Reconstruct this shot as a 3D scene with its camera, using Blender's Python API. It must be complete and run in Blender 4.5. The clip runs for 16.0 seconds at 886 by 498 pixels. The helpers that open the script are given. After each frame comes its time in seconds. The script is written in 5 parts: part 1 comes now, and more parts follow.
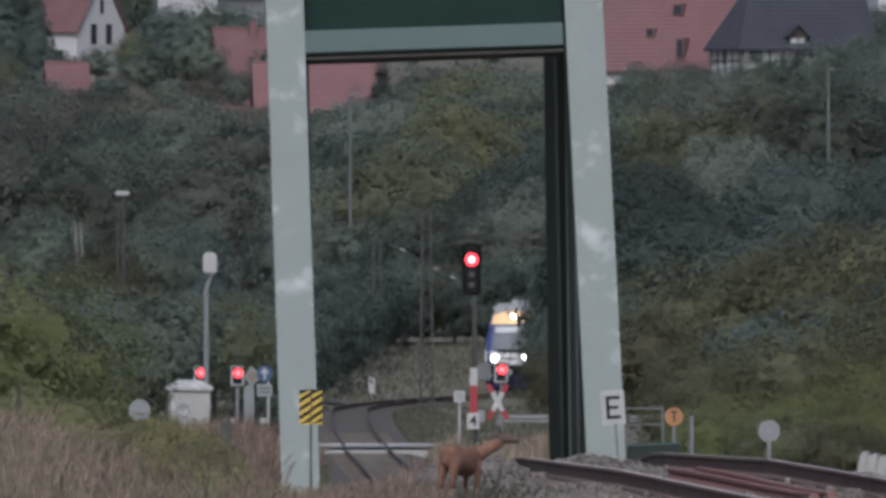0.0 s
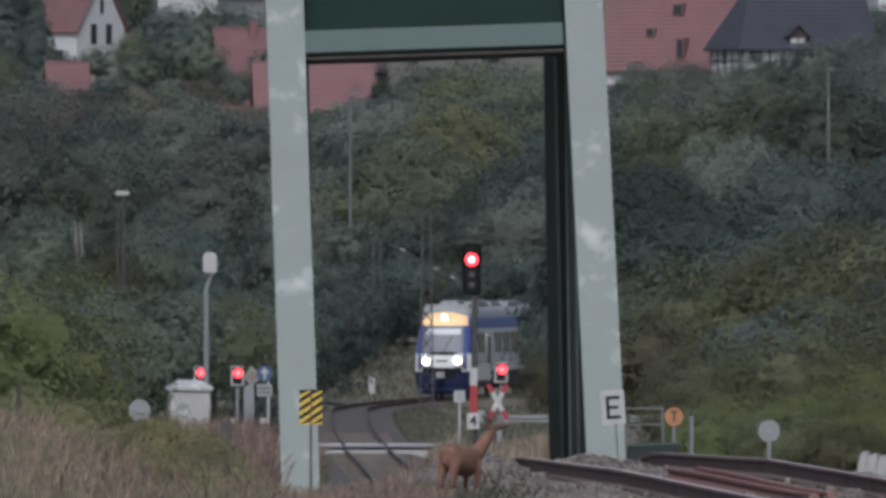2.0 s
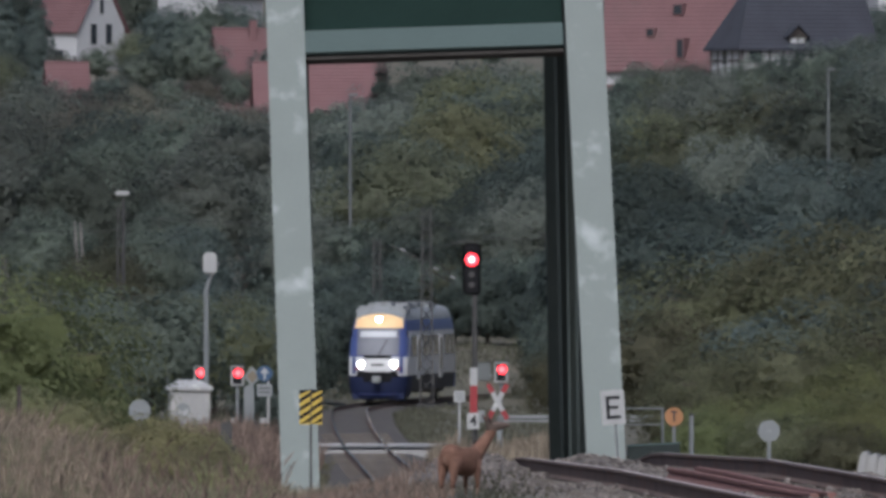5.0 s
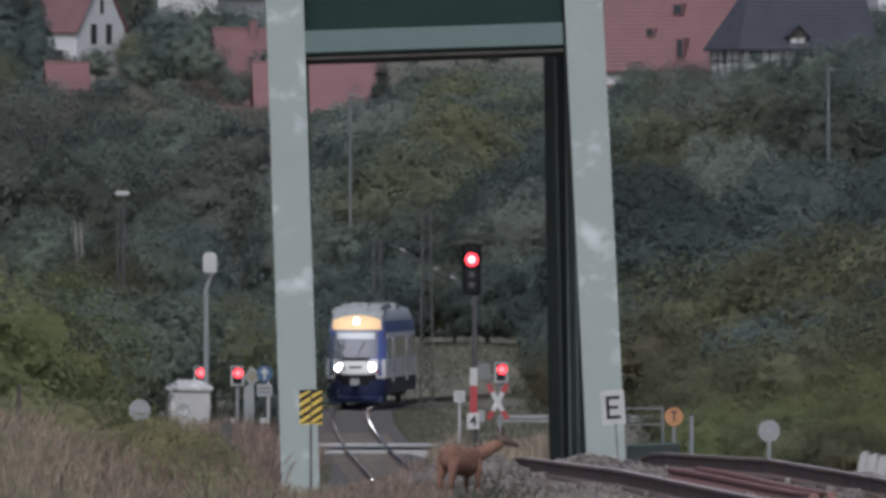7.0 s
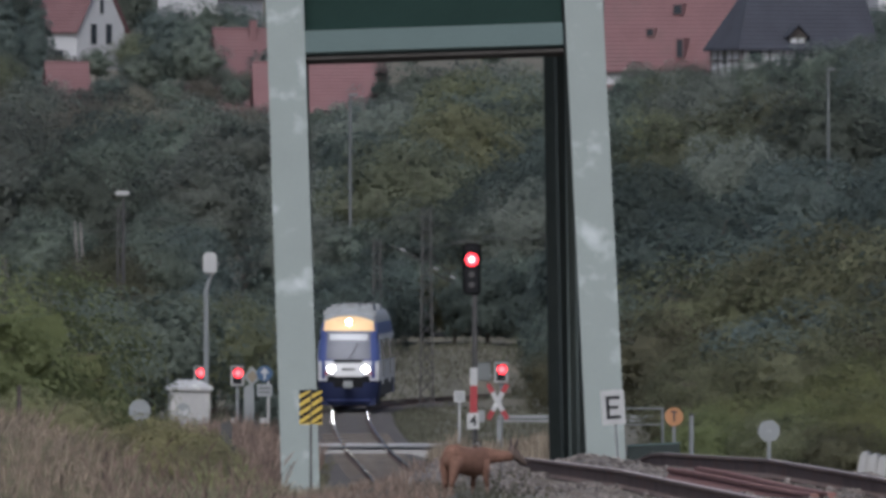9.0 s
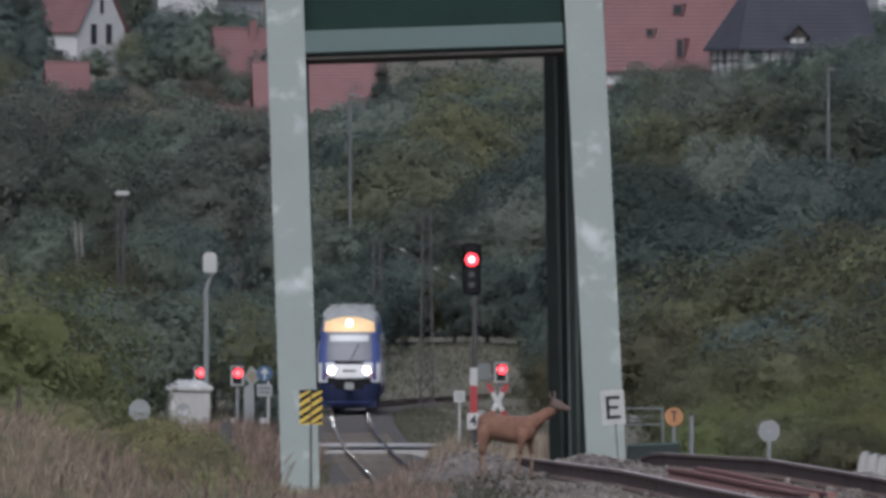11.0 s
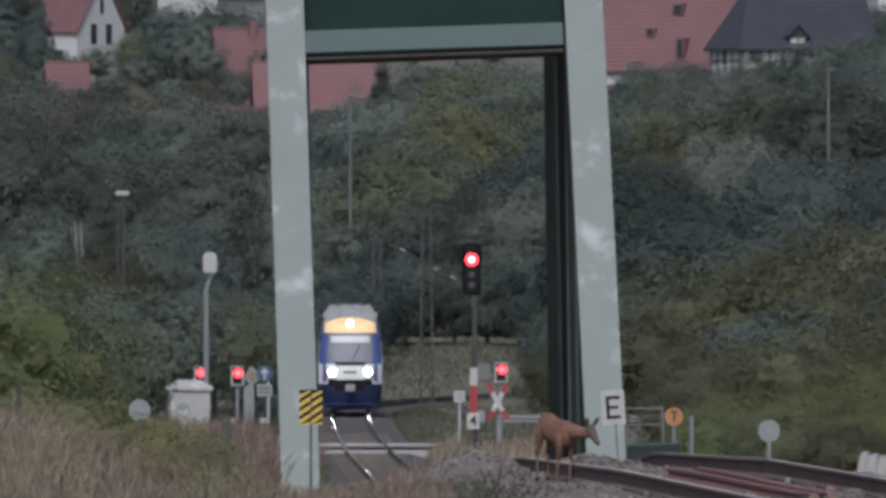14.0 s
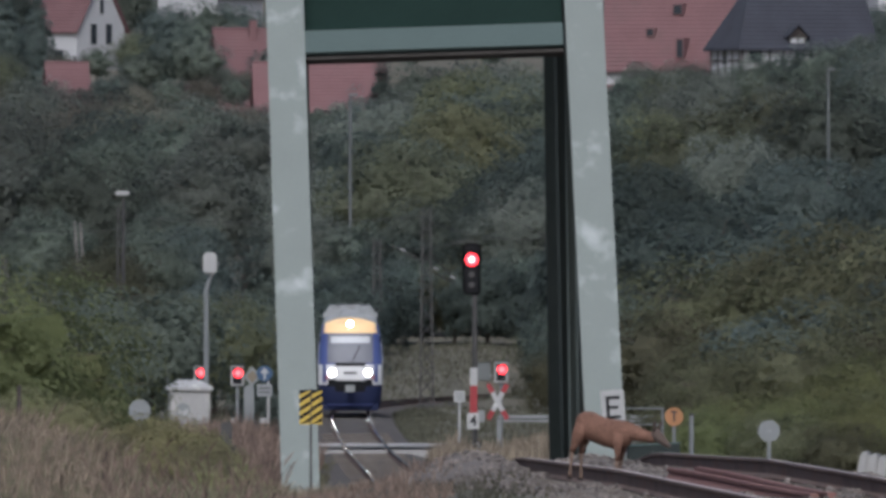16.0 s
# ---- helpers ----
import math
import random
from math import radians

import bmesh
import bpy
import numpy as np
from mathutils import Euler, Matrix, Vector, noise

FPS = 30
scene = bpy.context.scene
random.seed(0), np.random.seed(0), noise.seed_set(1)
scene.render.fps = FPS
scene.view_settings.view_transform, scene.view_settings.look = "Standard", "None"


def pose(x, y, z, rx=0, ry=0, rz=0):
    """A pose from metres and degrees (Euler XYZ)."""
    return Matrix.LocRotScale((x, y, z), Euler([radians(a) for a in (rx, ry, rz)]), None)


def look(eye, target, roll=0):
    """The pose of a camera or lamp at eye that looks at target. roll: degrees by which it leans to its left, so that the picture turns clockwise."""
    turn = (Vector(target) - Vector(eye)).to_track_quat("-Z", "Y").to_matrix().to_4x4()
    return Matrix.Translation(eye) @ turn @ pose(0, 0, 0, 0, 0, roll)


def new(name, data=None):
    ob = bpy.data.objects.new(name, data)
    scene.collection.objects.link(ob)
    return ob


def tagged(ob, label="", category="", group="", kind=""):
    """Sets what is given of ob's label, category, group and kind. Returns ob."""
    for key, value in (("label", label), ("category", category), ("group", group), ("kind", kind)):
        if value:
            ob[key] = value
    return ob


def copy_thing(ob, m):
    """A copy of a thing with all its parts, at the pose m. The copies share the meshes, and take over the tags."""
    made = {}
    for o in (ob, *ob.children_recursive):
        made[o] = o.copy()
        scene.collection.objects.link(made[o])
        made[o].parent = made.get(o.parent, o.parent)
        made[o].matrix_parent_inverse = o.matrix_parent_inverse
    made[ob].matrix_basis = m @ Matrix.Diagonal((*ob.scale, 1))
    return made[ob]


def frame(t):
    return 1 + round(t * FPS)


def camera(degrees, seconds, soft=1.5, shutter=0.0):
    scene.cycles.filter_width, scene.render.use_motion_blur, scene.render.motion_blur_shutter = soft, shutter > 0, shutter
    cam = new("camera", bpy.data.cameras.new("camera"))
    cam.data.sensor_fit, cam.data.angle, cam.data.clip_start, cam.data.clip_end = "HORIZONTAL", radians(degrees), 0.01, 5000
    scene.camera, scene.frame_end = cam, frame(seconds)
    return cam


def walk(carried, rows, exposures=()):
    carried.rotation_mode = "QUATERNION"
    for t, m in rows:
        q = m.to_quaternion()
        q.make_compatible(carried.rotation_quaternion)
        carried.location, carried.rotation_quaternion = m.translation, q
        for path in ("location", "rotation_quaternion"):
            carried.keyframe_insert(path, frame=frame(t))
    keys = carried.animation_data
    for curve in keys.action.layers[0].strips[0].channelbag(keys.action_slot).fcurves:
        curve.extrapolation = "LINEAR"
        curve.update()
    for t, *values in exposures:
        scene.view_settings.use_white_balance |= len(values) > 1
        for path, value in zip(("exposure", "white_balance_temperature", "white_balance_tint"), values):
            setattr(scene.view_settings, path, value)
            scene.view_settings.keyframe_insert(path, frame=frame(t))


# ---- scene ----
cam = camera(2.994, 16.0, soft=3.6)
EYE = pose(0, 0, 7.0, 90, 0, 0)
walk(cam, [(0.0, EYE), (16.0, EYE)], exposures=[(0.0, 0.03, 5500, 10), (16.0, 0.03, 5500, 10)])

# ---- world and sun: overcast late afternoon ----
world = bpy.data.worlds.new("world")
scene.world = world
world.use_nodes = True
wn = world.node_tree.nodes
sky = wn.new("ShaderNodeTexSky")
sky.sky_type = "NISHITA"
sky.sun_disc = False
sky.sun_elevation = radians(44)
sky.sun_rotation = radians(185)
sky.air_density = 0.6
sky.dust_density = 6.0
sky.ozone_density = 0.5
wn["Background"].inputs["Strength"].default_value = 0.125
world.node_tree.links.new(sky.outputs[0], wn["Background"].inputs["Color"])
sun_data = bpy.data.lights.new("sun", "SUN")
sun_data.energy = 1.62
sun_data.angle = radians(16)
sun_data.color = (1.0, 0.95, 0.88)
sun = new("sun", sun_data)
sun.matrix_world = look((-9, -82, 80), (0, 0, 0))


# ---- materials ----
def mat(name, base, rough=0.7, var=0.25, fine=18.0, coarse=1.2, metal=0.0, bump=0.15, dirt=None, dirt_amount=0.0, rand=0.0, island=0.0, spec=0.4):
    m = bpy.data.materials.new(name)
    m.use_nodes = True
    nt = m.node_tree
    n, l = nt.nodes, nt.links
    b = n["Principled BSDF"]
    b.inputs["Roughness"].default_value = rough
    b.inputs["Metallic"].default_value = metal
    b.inputs["Specular IOR Level"].default_value = spec
    tc = n.new("ShaderNodeTexCoord")
    big, small = n.new("ShaderNodeTexNoise"), n.new("ShaderNodeTexNoise")
    for node, scale in ((big, coarse), (small, fine)):
        node.inputs["Scale"].default_value = scale
        node.inputs["Detail"].default_value = 4
        l.new(tc.outputs["Object"], node.inputs["Vector"])
    add = n.new("ShaderNodeMath")
    add.operation = "ADD"
    l.new(big.outputs[0], add.inputs[0])
    l.new(small.outputs[0], add.inputs[1])
    mr = n.new("ShaderNodeMapRange")
    mr.inputs[1].default_value, mr.inputs[2].default_value = 0.6, 1.4
    mr.inputs[3].default_value, mr.inputs[4].default_value = 1 - var, 1 + var
    l.new(add.outputs[0], mr.inputs[0])
    value = mr.outputs[0]
    for amount, source in ((rand, ("ShaderNodeObjectInfo", "Random")), (island, ("ShaderNodeNewGeometry", "Random Per Island"))):
        if amount:
            node = n.new(source[0])
            r2 = n.new("ShaderNodeMapRange")
            r2.inputs[3].default_value, r2.inputs[4].default_value = 1 - amount, 1 + amount
            l.new(node.outputs[source[1]], r2.inputs[0])
            mul = n.new("ShaderNodeMath")
            mul.operation = "MULTIPLY"
            l.new(value, mul.inputs[0])
            l.new(r2.outputs[0], mul.inputs[1])
            value = mul.outputs[0]
    hsv = n.new("ShaderNodeHueSaturation")
    hsv.inputs["Color"].default_value = (*base, 1)
    l.new(value, hsv.inputs["Value"])
    colour = hsv.outputs[0]
    if dirt:
        ramp = n.new("ShaderNodeMapRange")
        ramp.inputs[1].default_value, ramp.inputs[2].default_value = 0.62 - 0.3 * dirt_amount, 0.75
        l.new(big.outputs[0], ramp.inputs[0])
        mix = n.new("ShaderNodeMix")
        mix.data_type = "RGBA"
        l.new(ramp.outputs[0], mix.inputs["Factor"])
        l.new(colour, mix.inputs["A"])
        mix.inputs["B"].default_value = (*dirt, 1)
        colour = mix.outputs["Result"]
    l.new(colour, b.inputs["Base Color"])
    if bump:
        bp = n.new("ShaderNodeBump")
        bp.inputs["Strength"].default_value = bump
        bp.inputs["Distance"].default_value = 0.02
        l.new(small.outputs[0], bp.inputs["Height"])
        l.new(bp.outputs[0], b.inputs["Normal"])
    return m


def glow(name, colour, strength):
    m = bpy.data.materials.new(name)
    m.use_nodes = True
    b = m.node_tree.nodes["Principled BSDF"]
    b.inputs["Base Color"].default_value = (*colour, 1)
    b.inputs["Emission Color"].default_value = (*colour, 1)
    b.inputs["Emission Strength"].default_value = strength
    return m


def leaf(name, base, island=0.2, hue=0.022, rand=0.36):
    """Foliage: diffuse leaves that let some light through, varied from leaf to leaf and tree to tree."""
    m = bpy.data.materials.new(name)
    m.use_nodes = True
    nt = m.node_tree
    n, l = nt.nodes, nt.links
    b = n["Principled BSDF"]
    b.inputs["Roughness"].default_value = 0.6
    b.inputs["Specular IOR Level"].default_value = 0.25
    geo, info = n.new("ShaderNodeNewGeometry"), n.new("ShaderNodeObjectInfo")
    hsv = n.new("ShaderNodeHueSaturation")
    hsv.inputs["Color"].default_value = (*base, 1)
    val, hu, oi, mul = (n.new("ShaderNodeMapRange"), n.new("ShaderNodeMapRange"), n.new("ShaderNodeMapRange"), n.new("ShaderNodeMath"))
    val.inputs[3].default_value, val.inputs[4].default_value = 1 - island, 1 + island
    hu.inputs[3].default_value, hu.inputs[4].default_value = 0.5 - hue, 0.5 + hue
    oi.inputs[3].default_value, oi.inputs[4].default_value = 1 - rand, 1 + rand
    mul.operation = "MULTIPLY"
    l.new(geo.outputs["Random Per Island"], val.inputs[0])
    l.new(info.outputs["Random"], hu.inputs[0])
    l.new(info.outputs["Random"], oi.inputs[0])
    l.new(val.outputs[0], mul.inputs[0])
    l.new(oi.outputs[0], mul.inputs[1])
    tc, tex, tm, mul2 = n.new("ShaderNodeTexCoord"), n.new("ShaderNodeTexNoise"), n.new("ShaderNodeMapRange"), n.new("ShaderNodeMath")
    tex.inputs["Scale"].default_value, tex.inputs["Detail"].default_value, tex.inputs["Roughness"].default_value = 0.55, 5, 0.7
    l.new(tc.outputs["Object"], tex.inputs["Vector"])
    l.new(tex.outputs[0], tm.inputs[0])
    tm.inputs[1].default_value, tm.inputs[2].default_value = 0.3, 0.7
    tm.inputs[3].default_value, tm.inputs[4].default_value = 0.72, 1.28
    mul2.operation = "MULTIPLY"
    l.new(tm.outputs[0], mul2.inputs[0])
    l.new(mul.outputs[0], mul2.inputs[1])
    l.new(mul2.outputs[0], hsv.inputs["Value"])
    l.new(hu.outputs[0], hsv.inputs["Hue"])
    l.new(hsv.outputs[0], b.inputs["Base Color"])
    tr, mx = n.new("ShaderNodeBsdfTranslucent"), n.new("ShaderNodeMixShader")
    l.new(hsv.outputs[0], tr.inputs["Color"])
    mx.inputs[0].default_value = 0.55
    l.new(b.outputs[0], mx.inputs[1])
    l.new(tr.outputs[0], mx.inputs[2])
    l.new(mx.outputs[0], n["Material Output"].inputs["Surface"])
    return m


M_EARTH = mat("earth_grass", (0.098, 0.090, 0.062), 0.95, 0.4, 3.0, 0.15, dirt=(0.14, 0.115, 0.078), dirt_amount=0.3)
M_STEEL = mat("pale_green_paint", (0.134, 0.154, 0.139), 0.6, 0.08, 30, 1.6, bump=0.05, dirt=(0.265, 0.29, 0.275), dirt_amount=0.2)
# Truss shade is put into this colour; the trough's own green too.
M_STEEL_DARK = mat("dark_green_and_truss_shade", (0.030, 0.036, 0.034), 0.85, 0.2, 20, 1.0, bump=0.05, spec=0.1)
# The portal's recess and underside shade is put into these two colours.
M_STEEL_WEB = mat("recess_shade_green", (0.011, 0.022, 0.018), 0.9, 0.15, 20, 1.0, bump=0.05, spec=0.1)
M_SOFFIT = mat("underside_shade_brown", (0.046, 0.042, 0.038), 0.9, 0.2, 20, 1.0, bump=0.05, spec=0.1)
# Truss paint again, with its inner-side shade mixed into the colour.
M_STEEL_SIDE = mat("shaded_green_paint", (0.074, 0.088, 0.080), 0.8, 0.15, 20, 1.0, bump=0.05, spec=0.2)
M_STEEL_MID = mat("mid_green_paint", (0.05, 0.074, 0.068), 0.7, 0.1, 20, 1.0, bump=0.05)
M_RUST = mat("rust_steel", (0.118, 0.090, 0.079), 0.95, 0.45, 40, 2.0, metal=0.0, spec=0.1, dirt=(0.11, 0.065, 0.05), dirt_amount=0.3)
M_RUST_RED = mat("red_rust", (0.175, 0.088, 0.075), 0.9, 0.3, 40, 3.0, dirt=(0.15, 0.08, 0.06), dirt_amount=0.3)
# Worn rail head; the headlamps' golden glint is put into its tint.
M_RAILTOP = mat("worn_rail_gold_glint", (0.55, 0.42, 0.26), 0.12, 0.15, 30, 1.0, metal=1.0, bump=0)
M_OLDBED = mat("old_track_bed", (0.062, 0.053, 0.046), 0.95, 0.4, 6, 0.6, bump=0.6, dirt=(0.095, 0.088, 0.06), dirt_amount=0.3)
M_RAILPALE = mat("pale_rail_head", (0.36, 0.31, 0.285), 0.6, 0.3, 40, 2)
M_BALLAST = mat("ballast_bed", (0.115, 0.10, 0.087), 0.95, 0.4, 14, 1.0, bump=0.8)
M_STONE = mat("ballast_stone", (0.122, 0.106, 0.094), 0.9, 0.2, 20, 2, island=0.45, bump=0.3)
M_CONC = mat("pale_concrete", (0.27, 0.262, 0.25), 0.9, 0.15, 12, 1.5, dirt=(0.3, 0.28, 0.25), dirt_amount=0.3, rand=0.1)
M_SLEEPER = mat("old_timber", (0.1, 0.085, 0.07), 0.9, 0.3, 15, 3, rand=0.25)
M_ASPHALT = mat("asphalt", (0.075, 0.075, 0.075), 0.9, 0.25, 30, 0.8, dirt=(0.13, 0.12, 0.11), dirt_amount=0.3)
M_GALV = mat("galvanised", (0.21, 0.22, 0.218), 0.5, 0.15, 20, 2, metal=0.5)
M_PALEPOST = mat("pale_grey_post", (0.10, 0.107, 0.104), 0.6, 0.2, 20, 2)
M_GREYPOST = mat("grey_mast", (0.058, 0.056, 0.053), 0.6, 0.2, 20, 2, metal=0.3)
M_BLACK = mat("black_plate", (0.012, 0.012, 0.013), 0.8, 0.2, spec=0.1)
M_WHITE = mat("white_paint", (0.30, 0.30, 0.29), 0.5, 0.09, 20, 3, dirt=(0.5, 0.48, 0.44), dirt_amount=0.1)
M_RED = mat("red_paint", (0.22, 0.025, 0.028), 0.5, 0.15)
M_YELLOW = mat("yellow_paint", (0.42, 0.30, 0.045), 0.6, 0.15)
M_ORANGE = mat("orange_paint", (0.28, 0.135, 0.055), 0.6, 0.1)
M_SIGNBLUE = mat("blue_sign", (0.026, 0.06, 0.115), 0.6, 0.1)
M_SIGNGREY = mat("grey_sign_back", (0.18, 0.19, 0.188), 0.6, 0.1, metal=0.2)
M_PLASTER = mat("white_plaster", (0.36, 0.36, 0.355), 0.9, 0.08, 10, 0.5)
M_HUT = mat("hut_wall", (0.27, 0.266, 0.254), 0.9, 0.12, 10, 1.2, dirt=(0.38, 0.36, 0.33), dirt_amount=0.3)
M_TILE = mat("red_roof_tiles", (0.125, 0.068, 0.068), 0.9, 0.2, 6, 0.4, rand=0.12, dirt=(0.12, 0.072, 0.07), dirt_amount=0.3)
M_SLATE = mat("dark_slate", (0.035, 0.037, 0.046), 0.9, 0.25, 6, 0.4)
M_TIMBER = mat("dark_timber", (0.05, 0.04, 0.035), 0.8, 0.2)
M_PANE = mat("window_glass", (0.03, 0.035, 0.04), 0.08, 0.1, bump=0, spec=0.6)
M_BARK = mat("bark", (0.09, 0.075, 0.06), 0.9, 0.35, 8, 1, bump=0.5, rand=0.2)
M_BIRCH = mat("pale_bark", (0.17, 0.16, 0.145), 0.9, 0.3, 4, 1)
M_LEAF = leaf("leaf_green", (0.130, 0.152, 0.120))
M_LEAF_DARK = leaf("leaf_dark", (0.094, 0.116, 0.100))
M_LEAF_YELLOW = leaf("leaf_yellow_green", (0.178, 0.188, 0.108), rand=0.15)
M_LEAF_BUSH = leaf("leaf_bush", (0.152, 0.166, 0.074), rand=0.18)
M_BRAMBLE = leaf("leaf_bramble", (0.265, 0.262, 0.125), rand=0.15)
M_BRAMBLE_OLIVE = leaf("leaf_bramble_olive", (0.225, 0.215, 0.12), rand=0.15)
M_LEAF_SLOPE = leaf("leaf_slope_bush", (0.120, 0.122, 0.070), rand=0.3)
M_LEAF_OLIVE = leaf("leaf_olive", (0.122, 0.130, 0.084))
# Distant haze is put into this paler, greyer leaf colour.
M_LEAF_GREY_HAZE = leaf("leaf_grey_green_haze", (0.158, 0.175, 0.145))
M_LEAF_BROWN = leaf("leaf_brown", (0.160, 0.152, 0.118))
M_MEADOW = leaf("dull_meadow", (0.090, 0.086, 0.060), 0.4)
M_DRY = leaf("dry_grass", (0.30, 0.25, 0.178), 0.5)
M_DRYRED = leaf("russet_grass", (0.25, 0.188, 0.142), 0.5)
M_WEED = leaf("weeds", (0.19, 0.188, 0.108), 0.35)
M_TRAIN_BLUE = mat("train_blue", (0.046, 0.062, 0.165), 0.35, 0.08, bump=0.0, dirt=(0.06, 0.07, 0.16), dirt_amount=0.1)
M_TRAIN_DARKBLUE = mat("train_skirt_blue", (0.012, 0.017, 0.048), 0.65, 0.25, dirt=(0.03, 0.03, 0.036), dirt_amount=0.3, spec=0.2)
M_TRAIN_WHITE = mat("train_white", (0.52, 0.52, 0.51), 0.35, 0.06, bump=0.0, dirt=(0.48, 0.46, 0.43), dirt_amount=0.1)
M_TRAIN_YELLOW = mat("train_yellow", (0.74, 0.50, 0.25), 0.4, 0.06, bump=0.0)
M_TRAIN_ROOF = mat("train_roof", (0.23, 0.24, 0.24), 0.7, 0.2, dirt=(0.14, 0.135, 0.13), dirt_amount=0.3)
M_TRAIN_UNDER = mat("train_under", (0.05, 0.047, 0.045), 0.8, 0.3)
# The sky's reflection is put into the glass's lighter grey base.
M_WINDSHIELD = mat("windshield", (0.125, 0.128, 0.145), 0.38, 0.15, bump=0, spec=0.2)
M_DISPLAY = mat("display_blind", (0.36, 0.37, 0.38), 0.4, 0.08)
M_FUR = mat("red_brown_fur", (0.142, 0.080, 0.057), 0.95, 0.45, 45, 7, bump=0.6, spec=0.1)
M_FUR_DARK = mat("grey_brown_fur", (0.085, 0.062, 0.05), 0.9, 0.3, 60, 5, bump=0.4)
M_FUR_PALE = mat("pale_fur", (0.14, 0.095, 0.068), 0.9, 0.25, 60, 5, bump=0.4)
M_DULLYELLOW = mat("dull_yellow", (0.15, 0.125, 0.085), 0.6, 0.1)
G_HEAD = glow("headlamp", (1.0, 0.93, 0.80), 70)
G_TOP = glow("top_headlamp", (1.0, 0.86, 0.66), 40)
G_RED = glow("red_signal", (1.0, 0.04, 0.05), 2.6)
G_REDLIT = glow("red_lamp_core", (1.0, 0.10, 0.09), 3.2)
G_REDCORE = glow("red_signal_core", (1.0, 0.30, 0.26), 9)


# ---- mesh helpers ----
def link_mesh(name, bm, material, smooth=False):
    me = bpy.data.meshes.new(name)
    bmesh.ops.recalc_face_normals(bm, faces=bm.faces)
    bm.to_mesh(me)
    bm.free()
    me.materials.append(material)
    if smooth:
        me.shade_smooth()
    return me


def part(name, bm, material, parent=None, label="", smooth=False):
    ob = new(name, link_mesh(name, bm, material, smooth))
    ob.parent = parent
    if label:
        tagged(ob, label)
    return ob


def thing(name, m, label, category, group="", kind=""):
    ob = new(name)
    ob.matrix_world = m
    return tagged(ob, label, category, group, kind)


def raw(name, verts, faces, material, parent=None, smooth=False):
    me = bpy.data.meshes.new(name)
    me.from_pydata([tuple(v) for v in verts], [], [tuple(f) for f in faces])
    me.materials.append(material)
    if smooth:
        me.shade_smooth()
    ob = new(name, me)
    ob.parent = parent
    return ob


def box(bm, x0, x1, y0, y1, z0, z1, bevel=0.0, m=None):
    r = bmesh.ops.create_cube(bm, size=1)
    vs = r["verts"]
    for v in vs:
        v.co = Vector(((x0 + x1) / 2 + v.co.x * (x1 - x0), (y0 + y1) / 2 + v.co.y * (y1 - y0), (z0 + z1) / 2 + v.co.z * (z1 - z0)))
    if bevel:
        es = list({e for v in vs for e in v.link_edges})
        r = bmesh.ops.bevel(bm, geom=es, offset=bevel, segments=2, affect="EDGES", clamp_overlap=True)
        vs = list({v for f in r["faces"] for v in f.verts} | {v for v in vs if v.is_valid})
    if m is not None:
        bmesh.ops.transform(bm, matrix=m, verts=vs)
    return bm


def boxes(*specs, bevel=0.0):
    bm = bmesh.new()
    for s in specs:
        box(bm, *s, bevel=bevel)
    return bm


def tube(bm, a, b, r0, r1=None, seg=10):
    a, b = Vector(a), Vector(b)
    r1 = r0 if r1 is None else r1
    d = b - a
    m = Matrix.Translation((a + b) / 2) @ d.to_track_quat("Z", "Y").to_matrix().to_4x4()
    bmesh.ops.create_cone(bm, cap_ends=True, segments=seg, radius1=r0, radius2=max(r1, 0.001), depth=d.length, matrix=m)
    return bm


def tubes(*specs, seg=10):
    bm = bmesh.new()
    for s in specs:
        tube(bm, *s, seg=seg)
    return bm


def ball(bm, c, rx, ry, rz, sub=2, m=None):
    mm = Matrix.Translation(c) @ (m or Matrix()) @ Matrix.Diagonal((rx, ry, rz, 1))
    bmesh.ops.create_icosphere(bm, subdivisions=sub, radius=1, matrix=mm)
    return bm


def disc(bm, c, r, thick, seg=28):
    """A round plate that faces -y."""
    return tube(bm, (c[0], c[1], c[2]), (c[0], c[1] + thick, c[2]), r, r, seg)


def plate(bm, pts, y, thick):
    """A flat plate from an outline of (x, z), its face at y, towards -y."""
    f = [bm.verts.new((px, y, pz)) for px, pz in pts]
    g = [bm.verts.new((px, y + thick, pz)) for px, pz in pts]
    bm.faces.new(f)
    bm.faces.new(g[::-1])
    k = len(pts)
    for i in range(k):
        bm.faces.new((f[i], f[(i + 1) % k], g[(i + 1) % k], g[i]))
    return bm


def letters(word, size, material, parent, x, y, z, name="lettering"):
    """Flat raised lettering that faces -y, centred at x, z."""
    cu = bpy.data.curves.new(name, "FONT")
    cu.body, cu.size, cu.extrude = word, size, 0.004
    cu.align_x, cu.align_y = "CENTER", "CENTER"
    cu.offset = size * 0.015
    tmp = bpy.data.objects.new(name, cu)
    me = bpy.data.meshes.new_from_object(tmp)
    bpy.data.objects.remove(tmp)
    me.materials.append(material)
    ob = new(name, me)
    ob.parent = parent
    ob.matrix_local = pose(x, y, z, 90, 0, 0)
    return ob


def smooth01(v):
    v = min(1.0, max(0.0, v))
    return v * v * (3 - 2 * v)


def lerp_table(table, v):
    if v <= table[0][0]:
        return table[0][1]
    for (a, p), (b, q) in zip(table, table[1:]):
        if v <= b:
            return p + (q - p) * (v - a) / (b - a)
    return table[-1][1]


